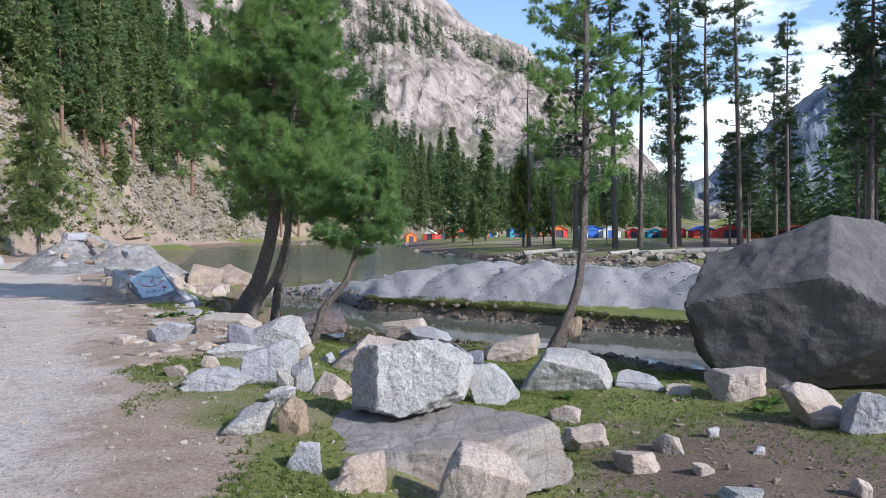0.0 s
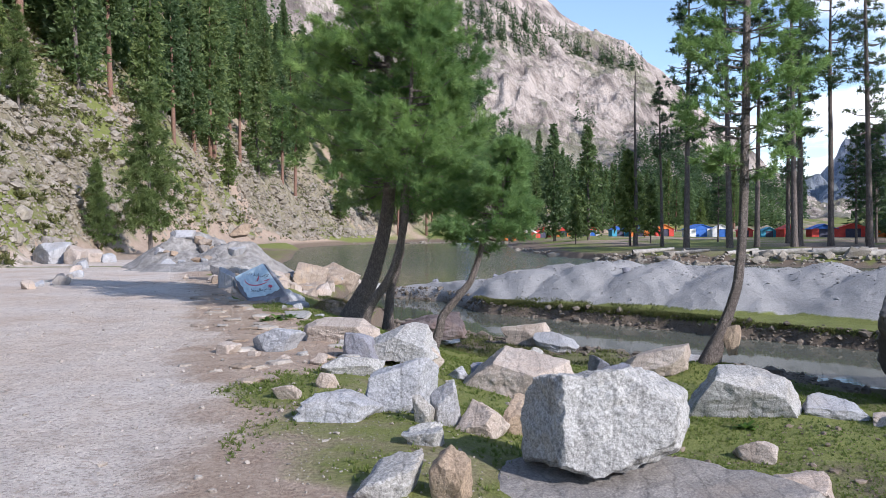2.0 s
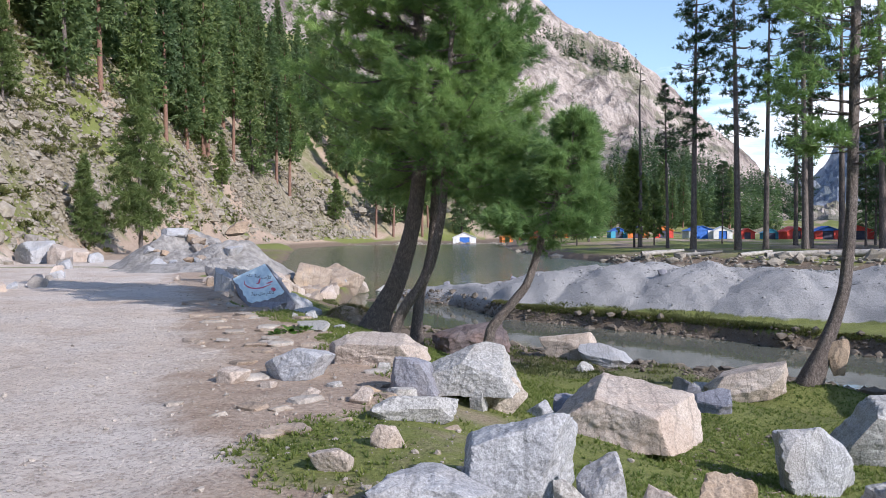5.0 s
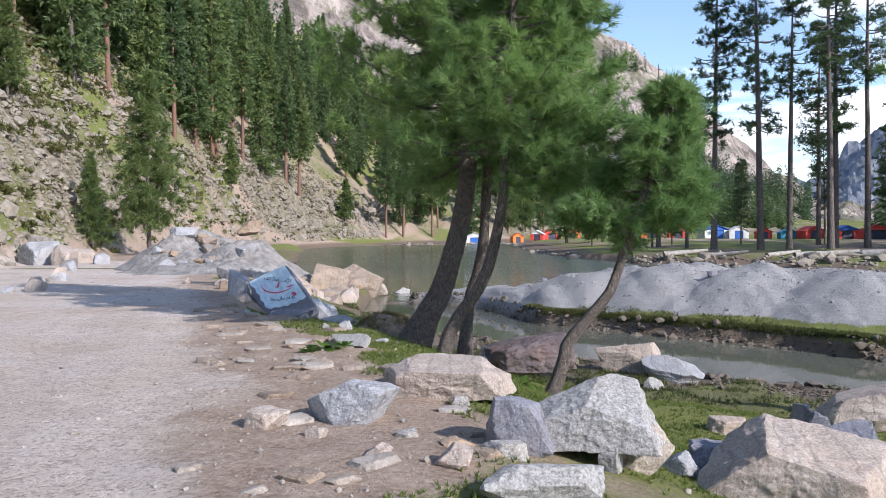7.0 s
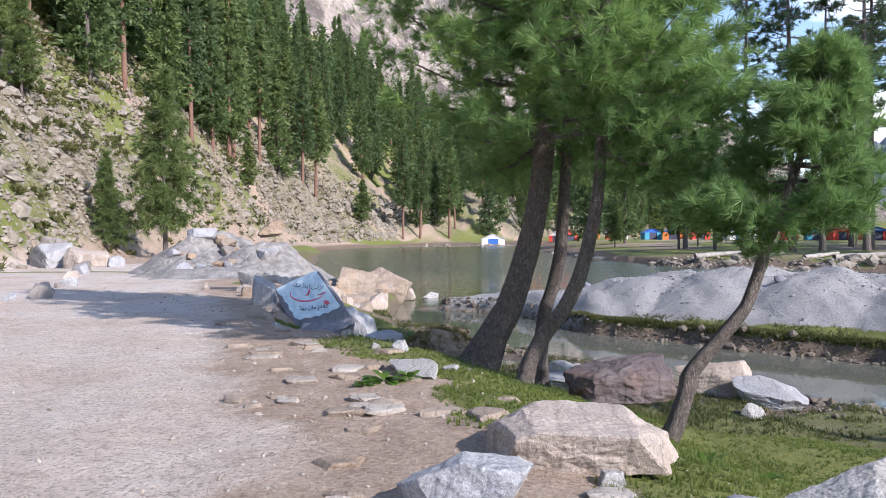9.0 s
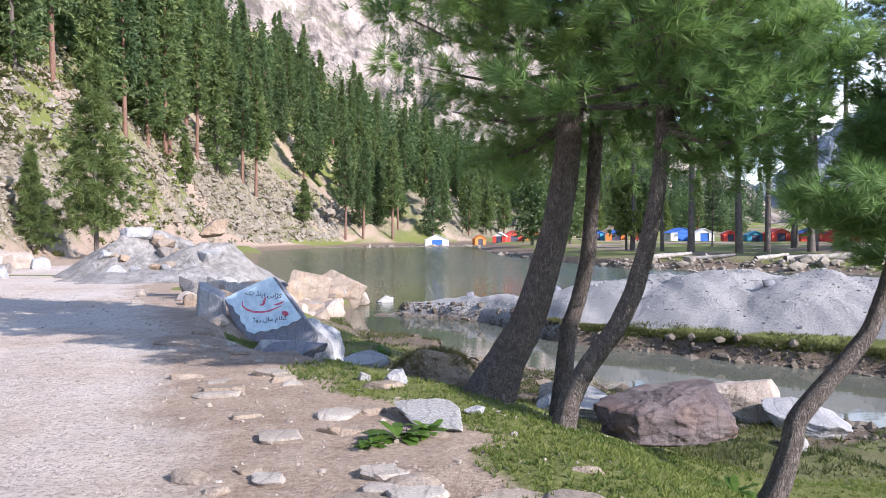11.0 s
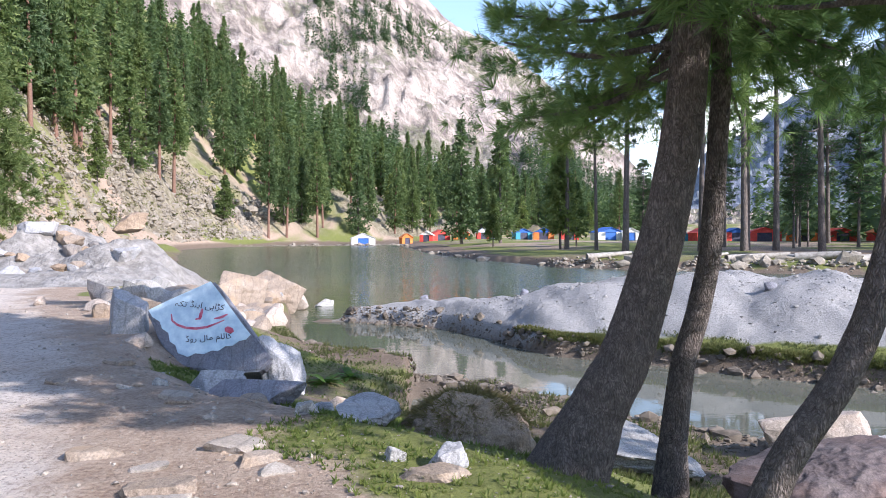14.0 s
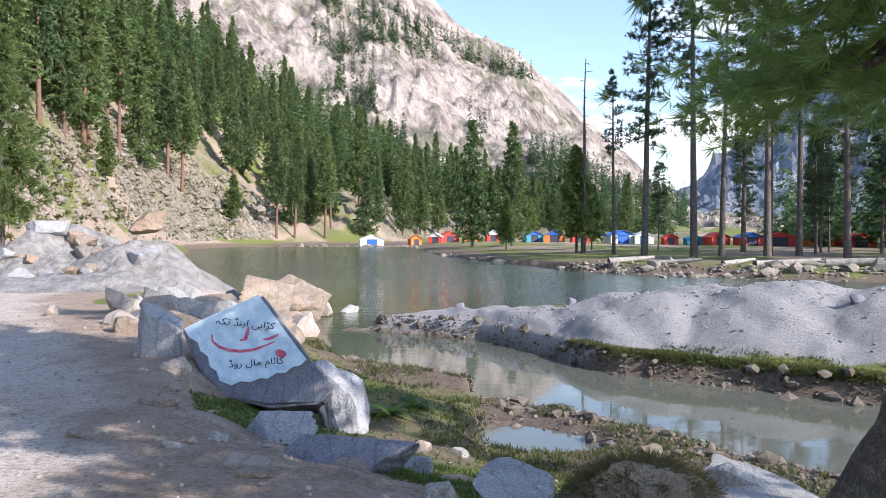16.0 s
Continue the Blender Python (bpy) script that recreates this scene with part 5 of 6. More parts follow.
def painted_stone():
    ob = empty("painted_stone", pose(-8.6, 24.35, -0.25, 0, 0, -4), "grey boulder with a pale blue painted face and lettering", "painted stone", "rocks beside the track")
    lean = pose(0, 0, 0, -20, 0, 0) @ Matrix.Diagonal((1.15, 1, 0.97, 1))
    outline = [(-0.06, 1.07), (0.3, 0.55), (0.73, -0.05), (0.62, -0.22), (0.15, -0.26), (-0.32, -0.18), (-0.62, 0.2), (-0.82, 0.62)]
    bm = bmesh.new()
    rng = random.Random(5)
    front = [bm.verts.new(lean @ Vector((x, 0, z))) for x, z in outline]
    back = [bm.verts.new(lean @ Vector((x * 0.85 + 0.12, 0.55 + rng.uniform(-0.1, 0.1), z * 0.85 - 0.05))) for x, z in outline]
    bm.faces.new(front)
    bm.faces.new(back[::-1])
    n = len(outline)
    for i in range(n):
        bm.faces.new((front[(i + 1) % n], front[i], back[i], back[(i + 1) % n]))
    bmesh.ops.recalc_face_normals(bm, faces=bm.faces)
    bmesh.ops.bevel(bm, geom=bm.edges[:], offset=0.035, segments=2, affect="EDGES")
    bmesh.ops.triangulate(bm, faces=bm.faces)
    bmesh.ops.subdivide_edges(bm, edges=bm.edges[:], cuts=2, use_grid_fill=True)
    for v in bm.verts:
        back_off = max(0.0, min(1.0, (lean.inverted() @ v.co).y / 0.1))
        v.co += noise.noise_vector(v.co * 3.0) * 0.04 * back_off
    part("stone_body", bm, M_DARK, ob, "dark grey broken rock body")
    patch = [(-0.07, 1.03), (0.04, 0.88), (0.15, 0.72), (0.26, 0.56), (0.37, 0.4), (0.46, 0.28), (0.41, 0.21), (0.33, 0.19), (0.26, 0.12), (0.18, 0.12), (0.1, 0.05), (0.03, 0.06), (-0.06, 0.01), (-0.16, 0.02), (-0.24, -0.03),
             (-0.36, 0.02), (-0.4, 0.13), (-0.47, 0.18), (-0.5, 0.3), (-0.58, 0.36), (-0.62, 0.46), (-0.71, 0.52), (-0.77, 0.62), (-0.55, 0.76), (-0.3, 0.9)]
    bm = bmesh.new()
    top = [bm.verts.new(lean @ Vector((x, -0.012, z))) for x, z in patch]
    low = [bm.verts.new(lean @ Vector((x, 0.01, z))) for x, z in patch]
    bm.faces.new(top)
    for i in range(len(patch)):
        j = (i + 1) % len(patch)
        bm.faces.new((top[j], top[i], low[i], low[j]))
    bmesh.ops.recalc_face_normals(bm, faces=bm.faces)
    paint = part("paint_patch", bm, M_PAINT, ob, "pale blue chipped paint")

    def line(name, glyphs, x, z, size, turn):
        cu = bpy.data.curves.new(name, "FONT")
        cu.body, cu.size, cu.align_x, cu.extrude = glyphs, size, "CENTER", 0.002
        tmp = bpy.data.objects.new(name, cu)
        scene.collection.objects.link(tmp)
        me = bpy.data.meshes.new_from_object(tmp.evaluated_get(bpy.context.evaluated_depsgraph_get()))
        bpy.data.objects.remove(tmp)
        me.transform(lean @ pose(x, -0.016, z, 90, 0, 0) @ pose(0, 0, 0, 0, 0, turn))
        me.materials.clear()
        me.materials.append(M_INK)
        mesh_part(name, me, paint, "black brushed lettering")
    # written right to left in joined letter forms
    line("lettering", "\ufba7\ufb91\ufe97 \ufb88\ufee8\ufbfe\ufe8d \ufbfd\ufba8\ufe8d\ufb8d\ufb90", -0.17, 0.65, 0.112, -6)
    line("lettering", "\ufb88\ufeed\ufead \ufedd\ufe8e\ufee3 \ufee1\ufe8e\ufedf\ufe8e\ufb90", -0.02, 0.2, 0.105, 6)

    def stroke(name, pts, wide, material):
        bm = bmesh.new()
        rows = []
        m = len(pts)
        for i, (x, z) in enumerate(pts):
            dx, dz = pts[min(i + 1, m - 1)][0] - pts[max(i - 1, 0)][0], pts[min(i + 1, m - 1)][1] - pts[max(i - 1, 0)][1]
            ln = math.hypot(dx, dz) or 1
            w = wide * (0.25 + math.sin(math.pi * (i + 0.35) / (m - 0.3)))
            rows.append([bm.verts.new(lean @ Vector((x + s * -dz / ln * w, y, z + s * dx / ln * w))) for s in (-1, 1) for y in (-0.018, -0.011)])
        for a, b in zip(rows, rows[1:]):
            bm.faces.new((a[0], a[2], b[2], b[0]))
            bm.faces.new((a[0], b[0], b[1], a[1]))
            bm.faces.new((a[2], a[3], b[3], b[2]))
        bmesh.ops.recalc_face_normals(bm, faces=bm.faces)
        part(name, bm, material, paint, "red brushed stroke")
    stroke("crescent", [(-0.49, 0.56), (-0.47, 0.47), (-0.4, 0.41), (-0.3, 0.37), (-0.18, 0.36), (-0.06, 0.38), (0.05, 0.43), (0.14, 0.48)], 0.014, M_RED)
    stroke("letter_stroke", [(-0.13, 0.64), (-0.14, 0.57), (-0.15, 0.5), (-0.2, 0.49)], 0.016, M_RED)
    stroke("letter_stroke", [(0.17, 0.56), (0.12, 0.53), (0.08, 0.51), (0.02, 0.5)], 0.014, M_RED)
    stroke("heart", [(0.17, 0.38), (0.19, 0.35), (0.23, 0.33), (0.26, 0.34)], 0.036, M_RED)


painted_stone()


# ---- white heaps and the stone pier ----
M_HEAP = simple_material("white_quarry_soil", (0.17, 0.157, 0.145), (0.33, 0.312, 0.295), 3.2, 0.95, 1.0, 7, 0.12)
M_CLAY = rock_material("tan_pier_stone", (0.165, 0.125, 0.095), (0.255, 0.2, 0.155), (0.35, 0.295, 0.245), 0.35, (0.5, 0.34, 0.2), 0.5)


def heap(x, y, wide, deep, tall, seed):
    n, m = 90, 34
    r, a = np.meshgrid(np.linspace(0, 1, m + 1), np.arange(n) * 2 * math.pi / n, indexing="ij")
    px, py = x + wide * r * np.cos(a), y + deep * r * np.sin(a)
    h = tall * (1 - r) ** 0.85 * (1 + 0.5 * fbm(px * 0.7, py * 0.7, seed, 4)) + 0.3 * fbm(px * 1.1, py * 1.1, seed + 3, 4, 0.5) * np.minimum(1, 2.2 * (1 - r))
    vs = np.stack([px, py, height(px, py) + np.maximum(h, 0) - 0.06 - 0.3 * (r > 0.99)], -1).reshape(-1, 3)
    q = [(j * n + i, (j + 1) * n + i, (j + 1) * n + (i + 1) % n, j * n + (i + 1) % n) for j in range(m) for i in range(n)]
    tagged(new("soil_mound", mesh_from("soil_mound", vs, q, 4, M_HEAP, True)), "heap of white quarry soil beside the track", "soil mound", "white heaps at the end of the track")


heap(-17.8, 39.8, 3.4, 2.8, 1.75, 401)
heap(-14.6, 39.2, 3.6, 2.6, 1.7, 402)
heap(-15.8, 36.4, 3.8, 2.0, 0.5, 403)
rock("boulder", "brown weathered rock on top of a white heap", -14.9, 39.0, 1.72, (1.1, 0.8, 0.6), 10, M_BROWN, 411, 3)
rock("boulder", "grey rock half buried in a white heap", -17.9, 39.2, 1.55, (1.2, 0.8, 0.5), 30, M_GREY, 412, 3)
rock("boulder", "grey rock in the side of a white heap", -14.6, 37.6, 0.75, (0.8, 0.6, 0.45), 70, M_GREY, 413, 3)
rng = np.random.RandomState(31)
for i in range(16):
    x, y, s = rng.uniform(-18.6, -13.2), rng.uniform(36.6, 39.4), rng.uniform(0.3, 0.85)
    lift = max(1.7 * max(0, 1 - math.hypot((x + 17.8) / 3.4, (y - 39.8) / 2.8)) ** 0.85, 1.65 * max(0, 1 - math.hypot((x + 14.6) / 3.6, (y - 39.2) / 2.6)) ** 0.85, 0.5 * max(0, 1 - math.hypot((x + 15.8) / 3.8, (y - 36.4) / 2.0)))
    rock("boulder" if s > 0.75 else "stone", "broken rock lying in the white soil", x, y, ground_z(x, y) + lift, (s, s * 0.8, s * 0.55), rng.uniform(0, 180), (M_BROWN, M_GREY, M_CLAY, M_SLAB)[i % 4], 580 + i, 3, group="rocks in the white heaps")
PIER = "stones of the lake pier"
rng = np.random.RandomState(33)
for i in range(110):
    t = rng.rand()
    y = 26.5 + 17.5 * t
    edge = float(np.interp(y, [26, 33, 36, 40, 44], [-9.3, -9.7, -9.9, -10.5, -11.2]))
    x = edge - abs(rng.normal()) * (0.9 + 1.9 * t) * 0.9
    s = rng.uniform(0.35, 0.75) * (1.5 if rng.rand() < 0.25 else 1)
    z = max(ground_z(x, y), W) + s * 0.14
    m, lab = ((M_CLAY, "tan angular pier stone"), (M_PINK, "pinkish broken pier stone"), (M_GRANITE, "pale grey pier stone"))[rng.randint(3)]
    rock("boulder" if s > 0.75 else "stone", lab + " at the water's edge", x, y, z, (s, s * rng.uniform(0.6, 0.9), s * rng.uniform(0.45, 0.8)), rng.uniform(0, 180), m, 420 + i, 2, group=PIER)
rock("boulder", "large tan block at the end of the pier", -11.4, 42.6, -0.75, (2.6, 2.2, 1.5), 8, M_CLAY, 491, 4, 11, group=PIER)
rock("boulder", "squared pale block at the pier's tip", -10.75, 44.0, -1.15, (1.1, 0.9, 0.7), 12, M_PINK, 492, 3, 8, group=PIER)
rock("stone", "flat white stone standing in the water", -9.9, 45.6, -1.42, (1.0, 0.6, 0.4), 20, M_GRANITE, 493, 3, group=PIER)
rock("boulder", "tan boulder of the pier's landward side", -11.6, 38.6, -0.35, (1.9, 1.5, 1.1), 40, M_CLAY, 494, 4, 10, group=PIER)
rock("boulder", "pink slab behind the painted stone", -10.3, 29.5, -0.15, (1.6, 1.2, 0.7), 15, M_PINK, 495, 4, 10, group=PIER)
rock("boulder", "pale slab at the edge of the track", -10.9, 28.2, 0.0, (1.3, 0.9, 0.5), -15, M_GRANITE, 496, 3, 10, group=PIER)
for x, y, z, s, seed in [(-5.85, 39.95, -0.98, 0.34, 1), (-2.9, 37.5, -0.5, 0.4, 2), (0.4, 36.6, -0.2, 0.3, 3), (2.2, 32.3, -0.8, 0.3, 4)]:
    rock("stone", "small dark stone lying on the sand", x, y, max(z, ground_z(x, y) + 0.05), (s, s * 0.7, s * 0.7), seed * 40, M_DARK, 500 + seed, 2, group="stones on the sandbar")


# ---- camp across the lake ----
def cloth(name, c):
    return simple_material(name, tuple(v * 0.75 for v in c), c, 1.2, 0.8, 0.15, 4, 0.05)


CLOTH = {"red": cloth("red_canvas", (0.72, 0.08, 0.06)), "blue": cloth("blue_canvas", (0.04, 0.16, 0.55)), "orange": cloth("orange_canvas", (0.85, 0.25, 0.06)),
         "white": cloth("white_canvas", (0.75, 0.75, 0.75)), "teal": cloth("teal_canvas", (0.06, 0.35, 0.5))}
M_DOOR_SHADE = simple_material("painted_doorway_shade", (0.05, 0.05, 0.08), (0.08, 0.08, 0.12), 2)


def box_bm(x0, x1, y0, y1, z0, z1):
    bm = bmesh.new()
    bmesh.ops.create_cube(bm, size=1, matrix=Matrix.LocRotScale(((x0 + x1) / 2, (y0 + y1) / 2, (z0 + z1) / 2), None, (x1 - x0, y1 - y0, z1 - z0)))
    bmesh.ops.bevel(bm, geom=bm.edges[:], offset=0.02, segments=1, affect="EDGES")
    return bm


def tent(x, y, wide, deep, eave, top, wall, roof, turn):
    z = ground_z(x, y) - 0.05
    ob = empty("tent", pose(x, y, z, 0, 0, turn), f"{wall} canvas tent with {roof} roof on the far shore", "tent", "tents of the camp")
    w, d, t = wide / 2, deep / 2, 0.06
    part("front_wall", box_bm(-w, -0.22 * wide, -d, -d + t, 0, eave), CLOTH[wall], ob)
    part("front_wall", box_bm(0.22 * wide, w, -d, -d + t, 0, eave), CLOTH[wall], ob)
    part("side_wall", box_bm(-w, -w + t, -d + t, d, 0, eave), CLOTH[wall], ob)
    part("side_wall", box_bm(w - t, w, -d + t, d, 0, eave), CLOTH[wall], ob)
    part("back_wall", box_bm(-w + t, w - t, d - t, d, 0, eave), CLOTH[wall], ob)
    # Sheet closing the doorway: dark paint for the shade inside, blue on white tents.
    part("door_flap", box_bm(-0.22 * wide, 0.22 * wide, -d + 0.15, -d + 0.2, 0, eave), M_DOOR_SHADE if wall != "white" else CLOTH["blue"], ob, "sheet across the doorway, dark ones painted as shade inside")
    bm = bmesh.new()
    o = 0.2
    sec = [(-w - o, eave - 0.15), (0, top), (w + o, eave - 0.15), (w + o, eave - 0.07), (0, top + 0.08), (-w - o, eave - 0.07)]
    a, b = [[bm.verts.new((px, py, pz)) for px, pz in sec] for py in (-d - o, d + o)]
    bm.faces.new(a)
    bm.faces.new(b[::-1])
    for i in range(6):
        bm.faces.new((a[(i + 1) % 6], a[i], b[i], b[(i + 1) % 6]))
    for py in (-d + 0.03, d - 0.03):
        bm.faces.new([bm.verts.new(p) for p in ((-w, py, eave - 0.05), (w, py, eave - 0.05), (0, py, top))])
    bmesh.ops.recalc_face_normals(bm, faces=bm.faces)
    part("roof", bm, CLOTH[roof], ob)


for x, y, wd, e, tp, wall, roof, turn in [(-22.3, 219, 6.0, 1.7, 2.9, "white", "white", 8), (-11.5, 226, 3.0, 1.6, 2.6, "orange", "orange", 20), (-6, 232, 3.6, 1.8, 2.8, "red", "white", -10), (-2.5, 240, 5.0, 1.8, 3.0, "red", "red", 15),
                                    (3.5, 236, 4.5, 1.7, 2.6, "orange", "red", 0), (8.5, 222, 3.4, 1.7, 2.8, "red", "white", 5), (16, 200, 4.0, 1.7, 2.5, "teal", "blue", 12), (20.5, 196, 4.6, 1.8, 2.8, "orange", "blue", -8),
                                    (25.5, 192, 4.0, 1.8, 2.8, "red", "orange", 0), (29.5, 172, 5.2, 2.1, 3.2, "white", "blue", 10), (33.5, 170, 3.6, 2.0, 3.0, "white", "white", 0), (35.8, 160, 2.6, 1.6, 2.4, "red", "red", 0),
                                    (39.5, 158, 3.0, 1.6, 2.3, "teal", "teal", 0), (42.5, 155, 3.6, 1.9, 2.8, "red", "red", 14), (47, 152, 4.2, 1.9, 2.8, "red", "blue", 0), (52, 152, 5.5, 1.9, 2.9, "red", "red", -12), (57, 148, 3.8, 1.6, 2.4, "orange", "orange", 4),
                                    (62, 146, 5.0, 1.8, 2.7, "red", "red", 0), (69, 144, 4.4, 1.8, 2.7, "red", "orange", 10), (12, 240, 3.5, 1.7, 2.6, "white", "red", 0)]:
    low = 0.8 if x > 28 else 1.0           # low shelters among the pines
    tent(x, y, wd, wd * 0.8, e * low, tp * low, wall, roof, turn)


# ---- dead snag and driftwood ----
def snag(x, y, tall, seed):
    rng = np.random.RandomState(seed)
    ob = empty("dead_tree", pose(x, y, ground_z(x, y) - 0.2), "bare dead pine snag with stub branches", "dead tree")
    v, q = tube([(0, 0, 0), (0.1, 0, tall * 0.4), (0, 0, tall * 0.8), (0.15, 0, tall)], [0.3, 0.2, 0.1, 0.04], 8, 0.05, seed)
    mesh_part("trunk", mesh_from("trunk", v, q, 4, M_BARK_FAR, True), ob)
    for z in np.linspace(tall * 0.4, tall * 0.97, 14):
        a, ln = rng.uniform(0, 6.28), rng.uniform(0.4, 1.3)
        v, q = tube([(0, 0, z), (ln * 0.6 * math.cos(a), ln * 0.6 * math.sin(a), z + 0.1), (ln * math.cos(a), ln * math.sin(a), z - 0.1)], [0.05, 0.04, 0.02], 4, 0)
        mesh_part("branch", mesh_from("branch", v, q, 4, M_BARK_FAR, True), ob)


snag(10.2, 106, 22, 71)
M_DRIFT = simple_material("grey_driftwood", (0.2, 0.18, 0.16), (0.4, 0.37, 0.33), 3, 0.9, 0.5, 20, 0.02)
for x, y, ln, turn, r in [(24, 71.5, 4, 20, 0.3), (21, 72.5, 3, 100, 0.25), (30, 67.5, 5, -12, 0.3), (16, 75, 3.5, 30, 0.22), (27.5, 70, 3, 60, 0.3), (12, 76, 3, -20, 0.2), (34, 65, 4, 25, 0.25), (18.5, 72.5, 5, 8, 0.3), (22.5, 70.5, 4, -25, 0.35), (9, 79, 4, 15, 0.25), (37, 62, 5, 10, 0.3), (26, 68.5, 5.5, 5, 0.3)]:
    v, q = tube([(-ln / 2, 0, 0), (0, 0.1, 0.12), (ln / 2, 0, 0.3)], [r, r * 0.9, r * 0.5], 8, 0.15, int(x))
    ob = new("driftwood_log", mesh_from("driftwood_log", v, q, 4, M_DRIFT, True))
    ob.matrix_world = pose(x, y, ground_z(x, y) + r * 0.5, 0, 0, turn)
    tagged(ob, "grey driftwood log stranded on the eroded bank", "log", "driftwood on the far bank")


# ---- scree, gravel, shrubs, grass ----
def many_stones(name, label, where, sizes, material, seed):
    """Uncounted small angular stones in one mesh."""
    rng = np.random.RandomState(seed)
    bm = bmesh.new()
    bmesh.ops.create_icosphere(bm, subdivisions=1, radius=1)
    base = np.array([v.co[:] for v in bm.verts])
    f = np.array([[v.index for v in p.verts] for p in bm.faces])
    bm.free()
    n = len(where)
    sc = sizes[:, None] * rng.uniform(0.5, 1.2, (n, 3)) * np.array([1, 1, 0.7])
    a = rng.uniform(0, 6.28, n)
    v = base[None] * rng.uniform(0.6, 1.25, (n, len(base), 1)) * sc[:, None]
    x, y = v[..., 0] * np.cos(a)[:, None] - v[..., 1] * np.sin(a)[:, None], v[..., 0] * np.sin(a)[:, None] + v[..., 1] * np.cos(a)[:, None]
    v = np.stack([x, y, v[..., 2]], -1) + where[:, None]
    fi = (f[None] + (np.arange(n) * len(base))[:, None, None]).reshape(-1)
    return tagged(new(name, mesh_from(name, v.reshape(-1, 3), fi, 3, material)), label, "stones", kind="stuff")


M_SCREE = rock_material("scree_stone", (0.14, 0.118, 0.09), (0.24, 0.21, 0.172), (0.35, 0.315, 0.265), 0.2, (0.2, 0.165, 0.09), 0.5)
def hill_points(rng, n, az0, az1, extra):
    az = rng.uniform(az0, az1, n)
    foot, lim = foot_of_hill(az), np.interp(az, BARE_AZ, BARE_U) + extra
    u = rng.uniform(-0.03, 1, n) * lim
    d = foot + u * (crest_of_hill(az)[1] - foot)
    return HUB[0] - np.sin(np.radians(az)) * d, HUB[1] + np.cos(np.radians(az)) * d, d, u / lim


rng = np.random.RandomState(44)
x, y, d, u = hill_points(rng, 60000, 12, 50, 0.12)
keep = (fbm(x * 0.06, y * 0.06, 91) + 0.35 * (1 - u) > -0.2) & (rng.rand(len(x)) < 1.1 - u)
x, y, d = x[keep][:20000], y[keep][:20000], d[keep][:20000]
sz = np.minimum(0.12 + rng.pareto(2.6, len(x)) * 0.12, 0.8) * (0.5 + d / 130)
many_stones("scree_stones", "grey broken scree blocks on the hillside", np.stack([x, y, height(x, y) + 0.1 * sz], 1), sz, M_SCREE, 45)
M_PEBBLE = rock_material("road_gravel", (0.2, 0.17, 0.145), (0.32, 0.28, 0.24), (0.44, 0.4, 0.355), 0.2, (0.36, 0.27, 0.19), 0.3)
y = rng.uniform(3.2, 30, 10000)
x = road_edge(y) + np.where(rng.rand(len(y)) < 0.5, 0.9 * rng.normal(size=len(y)) - 0.1, rng.uniform(-6.5, 4.5, len(y)))
z = height(x, y)
x, y, z = x[z > W + 0.05], y[z > W + 0.05], z[z > W + 0.05]
sz = np.minimum(0.006 + rng.pareto(2.3, len(x)) * 0.005, 0.032)
many_stones("loose_gravel", "loose gravel and small stones on the track edge", np.stack([x, y, z + sz * 0.2], 1), sz, M_PEBBLE, 46)
x, y = rng.uniform(-0.5, 6.5, 5200), rng.uniform(5.2, 15, 5200)
keep = (fbm(x * 0.8, y * 0.8, 95, 3) > -0.1) & (x - road_edge(y) > 0.8)
x, y = x[keep], y[keep]
sz = np.minimum(0.008 + rng.pareto(2.6, len(x)) * 0.012, 0.08)
M_CLOD = simple_material("soil_clods", (0.1, 0.075, 0.055), (0.28, 0.22, 0.17), 5, 0.95, 0.5, 60, 0.01)
many_stones("soil_clods", "brown soil clods and grit on bare ground", np.stack([x, y, height(x, y) + sz * 0.15], 1), sz, M_CLOD, 47)
for i in range(70):
    y = rng.uniform(10.5, 23)
    x = float(road_edge(y)) + rng.normal() * 0.65 - 0.05
    s = rng.uniform(0.1, 0.42)
    rock("stone", "flat tan stone set in the track edge", x, y, ground_z(x, y), (s, s * rng.uniform(0.45, 0.9), 0.04 + s * 0.14), rng.uniform(-40, 60), (M_CLAY, M_PEBBLE, M_CLAY)[i % 3], 600 + i, 2, 9, group="flat stones of the track edge")
x, y, d, u = hill_points(rng, 700, 14, 46, 0.1)
r = rng.uniform(0.4, 1.3, 700) * (0.5 + d / 160)
p = rng.normal(size=(700, 12, 3)) * 0.6 * r[:, None, None] * np.array([1, 1, 0.35])
where = np.stack([x, y, height(x, y)], 1)[:, None] + np.stack([p[..., 0], p[..., 1], np.abs(p[..., 2]) + 0.1], -1)
axes = np.stack([p[..., 0], p[..., 1], np.full(p.shape[:2], 0.6)], -1)
v, f = tufts(rng, where.reshape(-1, 3), axes.reshape(-1, 3), rng.uniform(0.25, 0.55, 700 * 12), 12, 0.06, 1.7)
tagged(new("hill_shrubs", mesh_from("hill_shrubs", v, f, 3, M_BUSH)), "low olive and purplish shrubs on the scree", "shrub", kind="stuff")
x, y = rng.uniform(-9, 7.5, 220000), rng.uniform(4.5, 30, 220000)
z = height(x, y)
keep = (x - road_edge(y) + 1.3 * fbm(x * 0.6, y * 0.6, 52, 3) > turf_edge(y)) & (z > W + 0.13) & (rng.rand(len(x)) < 0.72 + 1.5 * fbm(x * 0.42, y * 0.42, 53, 3) + 0.3 * vnoise(x * 2, y * 2, 4))
keep &= y < bar_near(x) - 0.3
keep &= (y < 19.5) | (z > -0.55) | (rng.rand(len(x)) < 0.3)
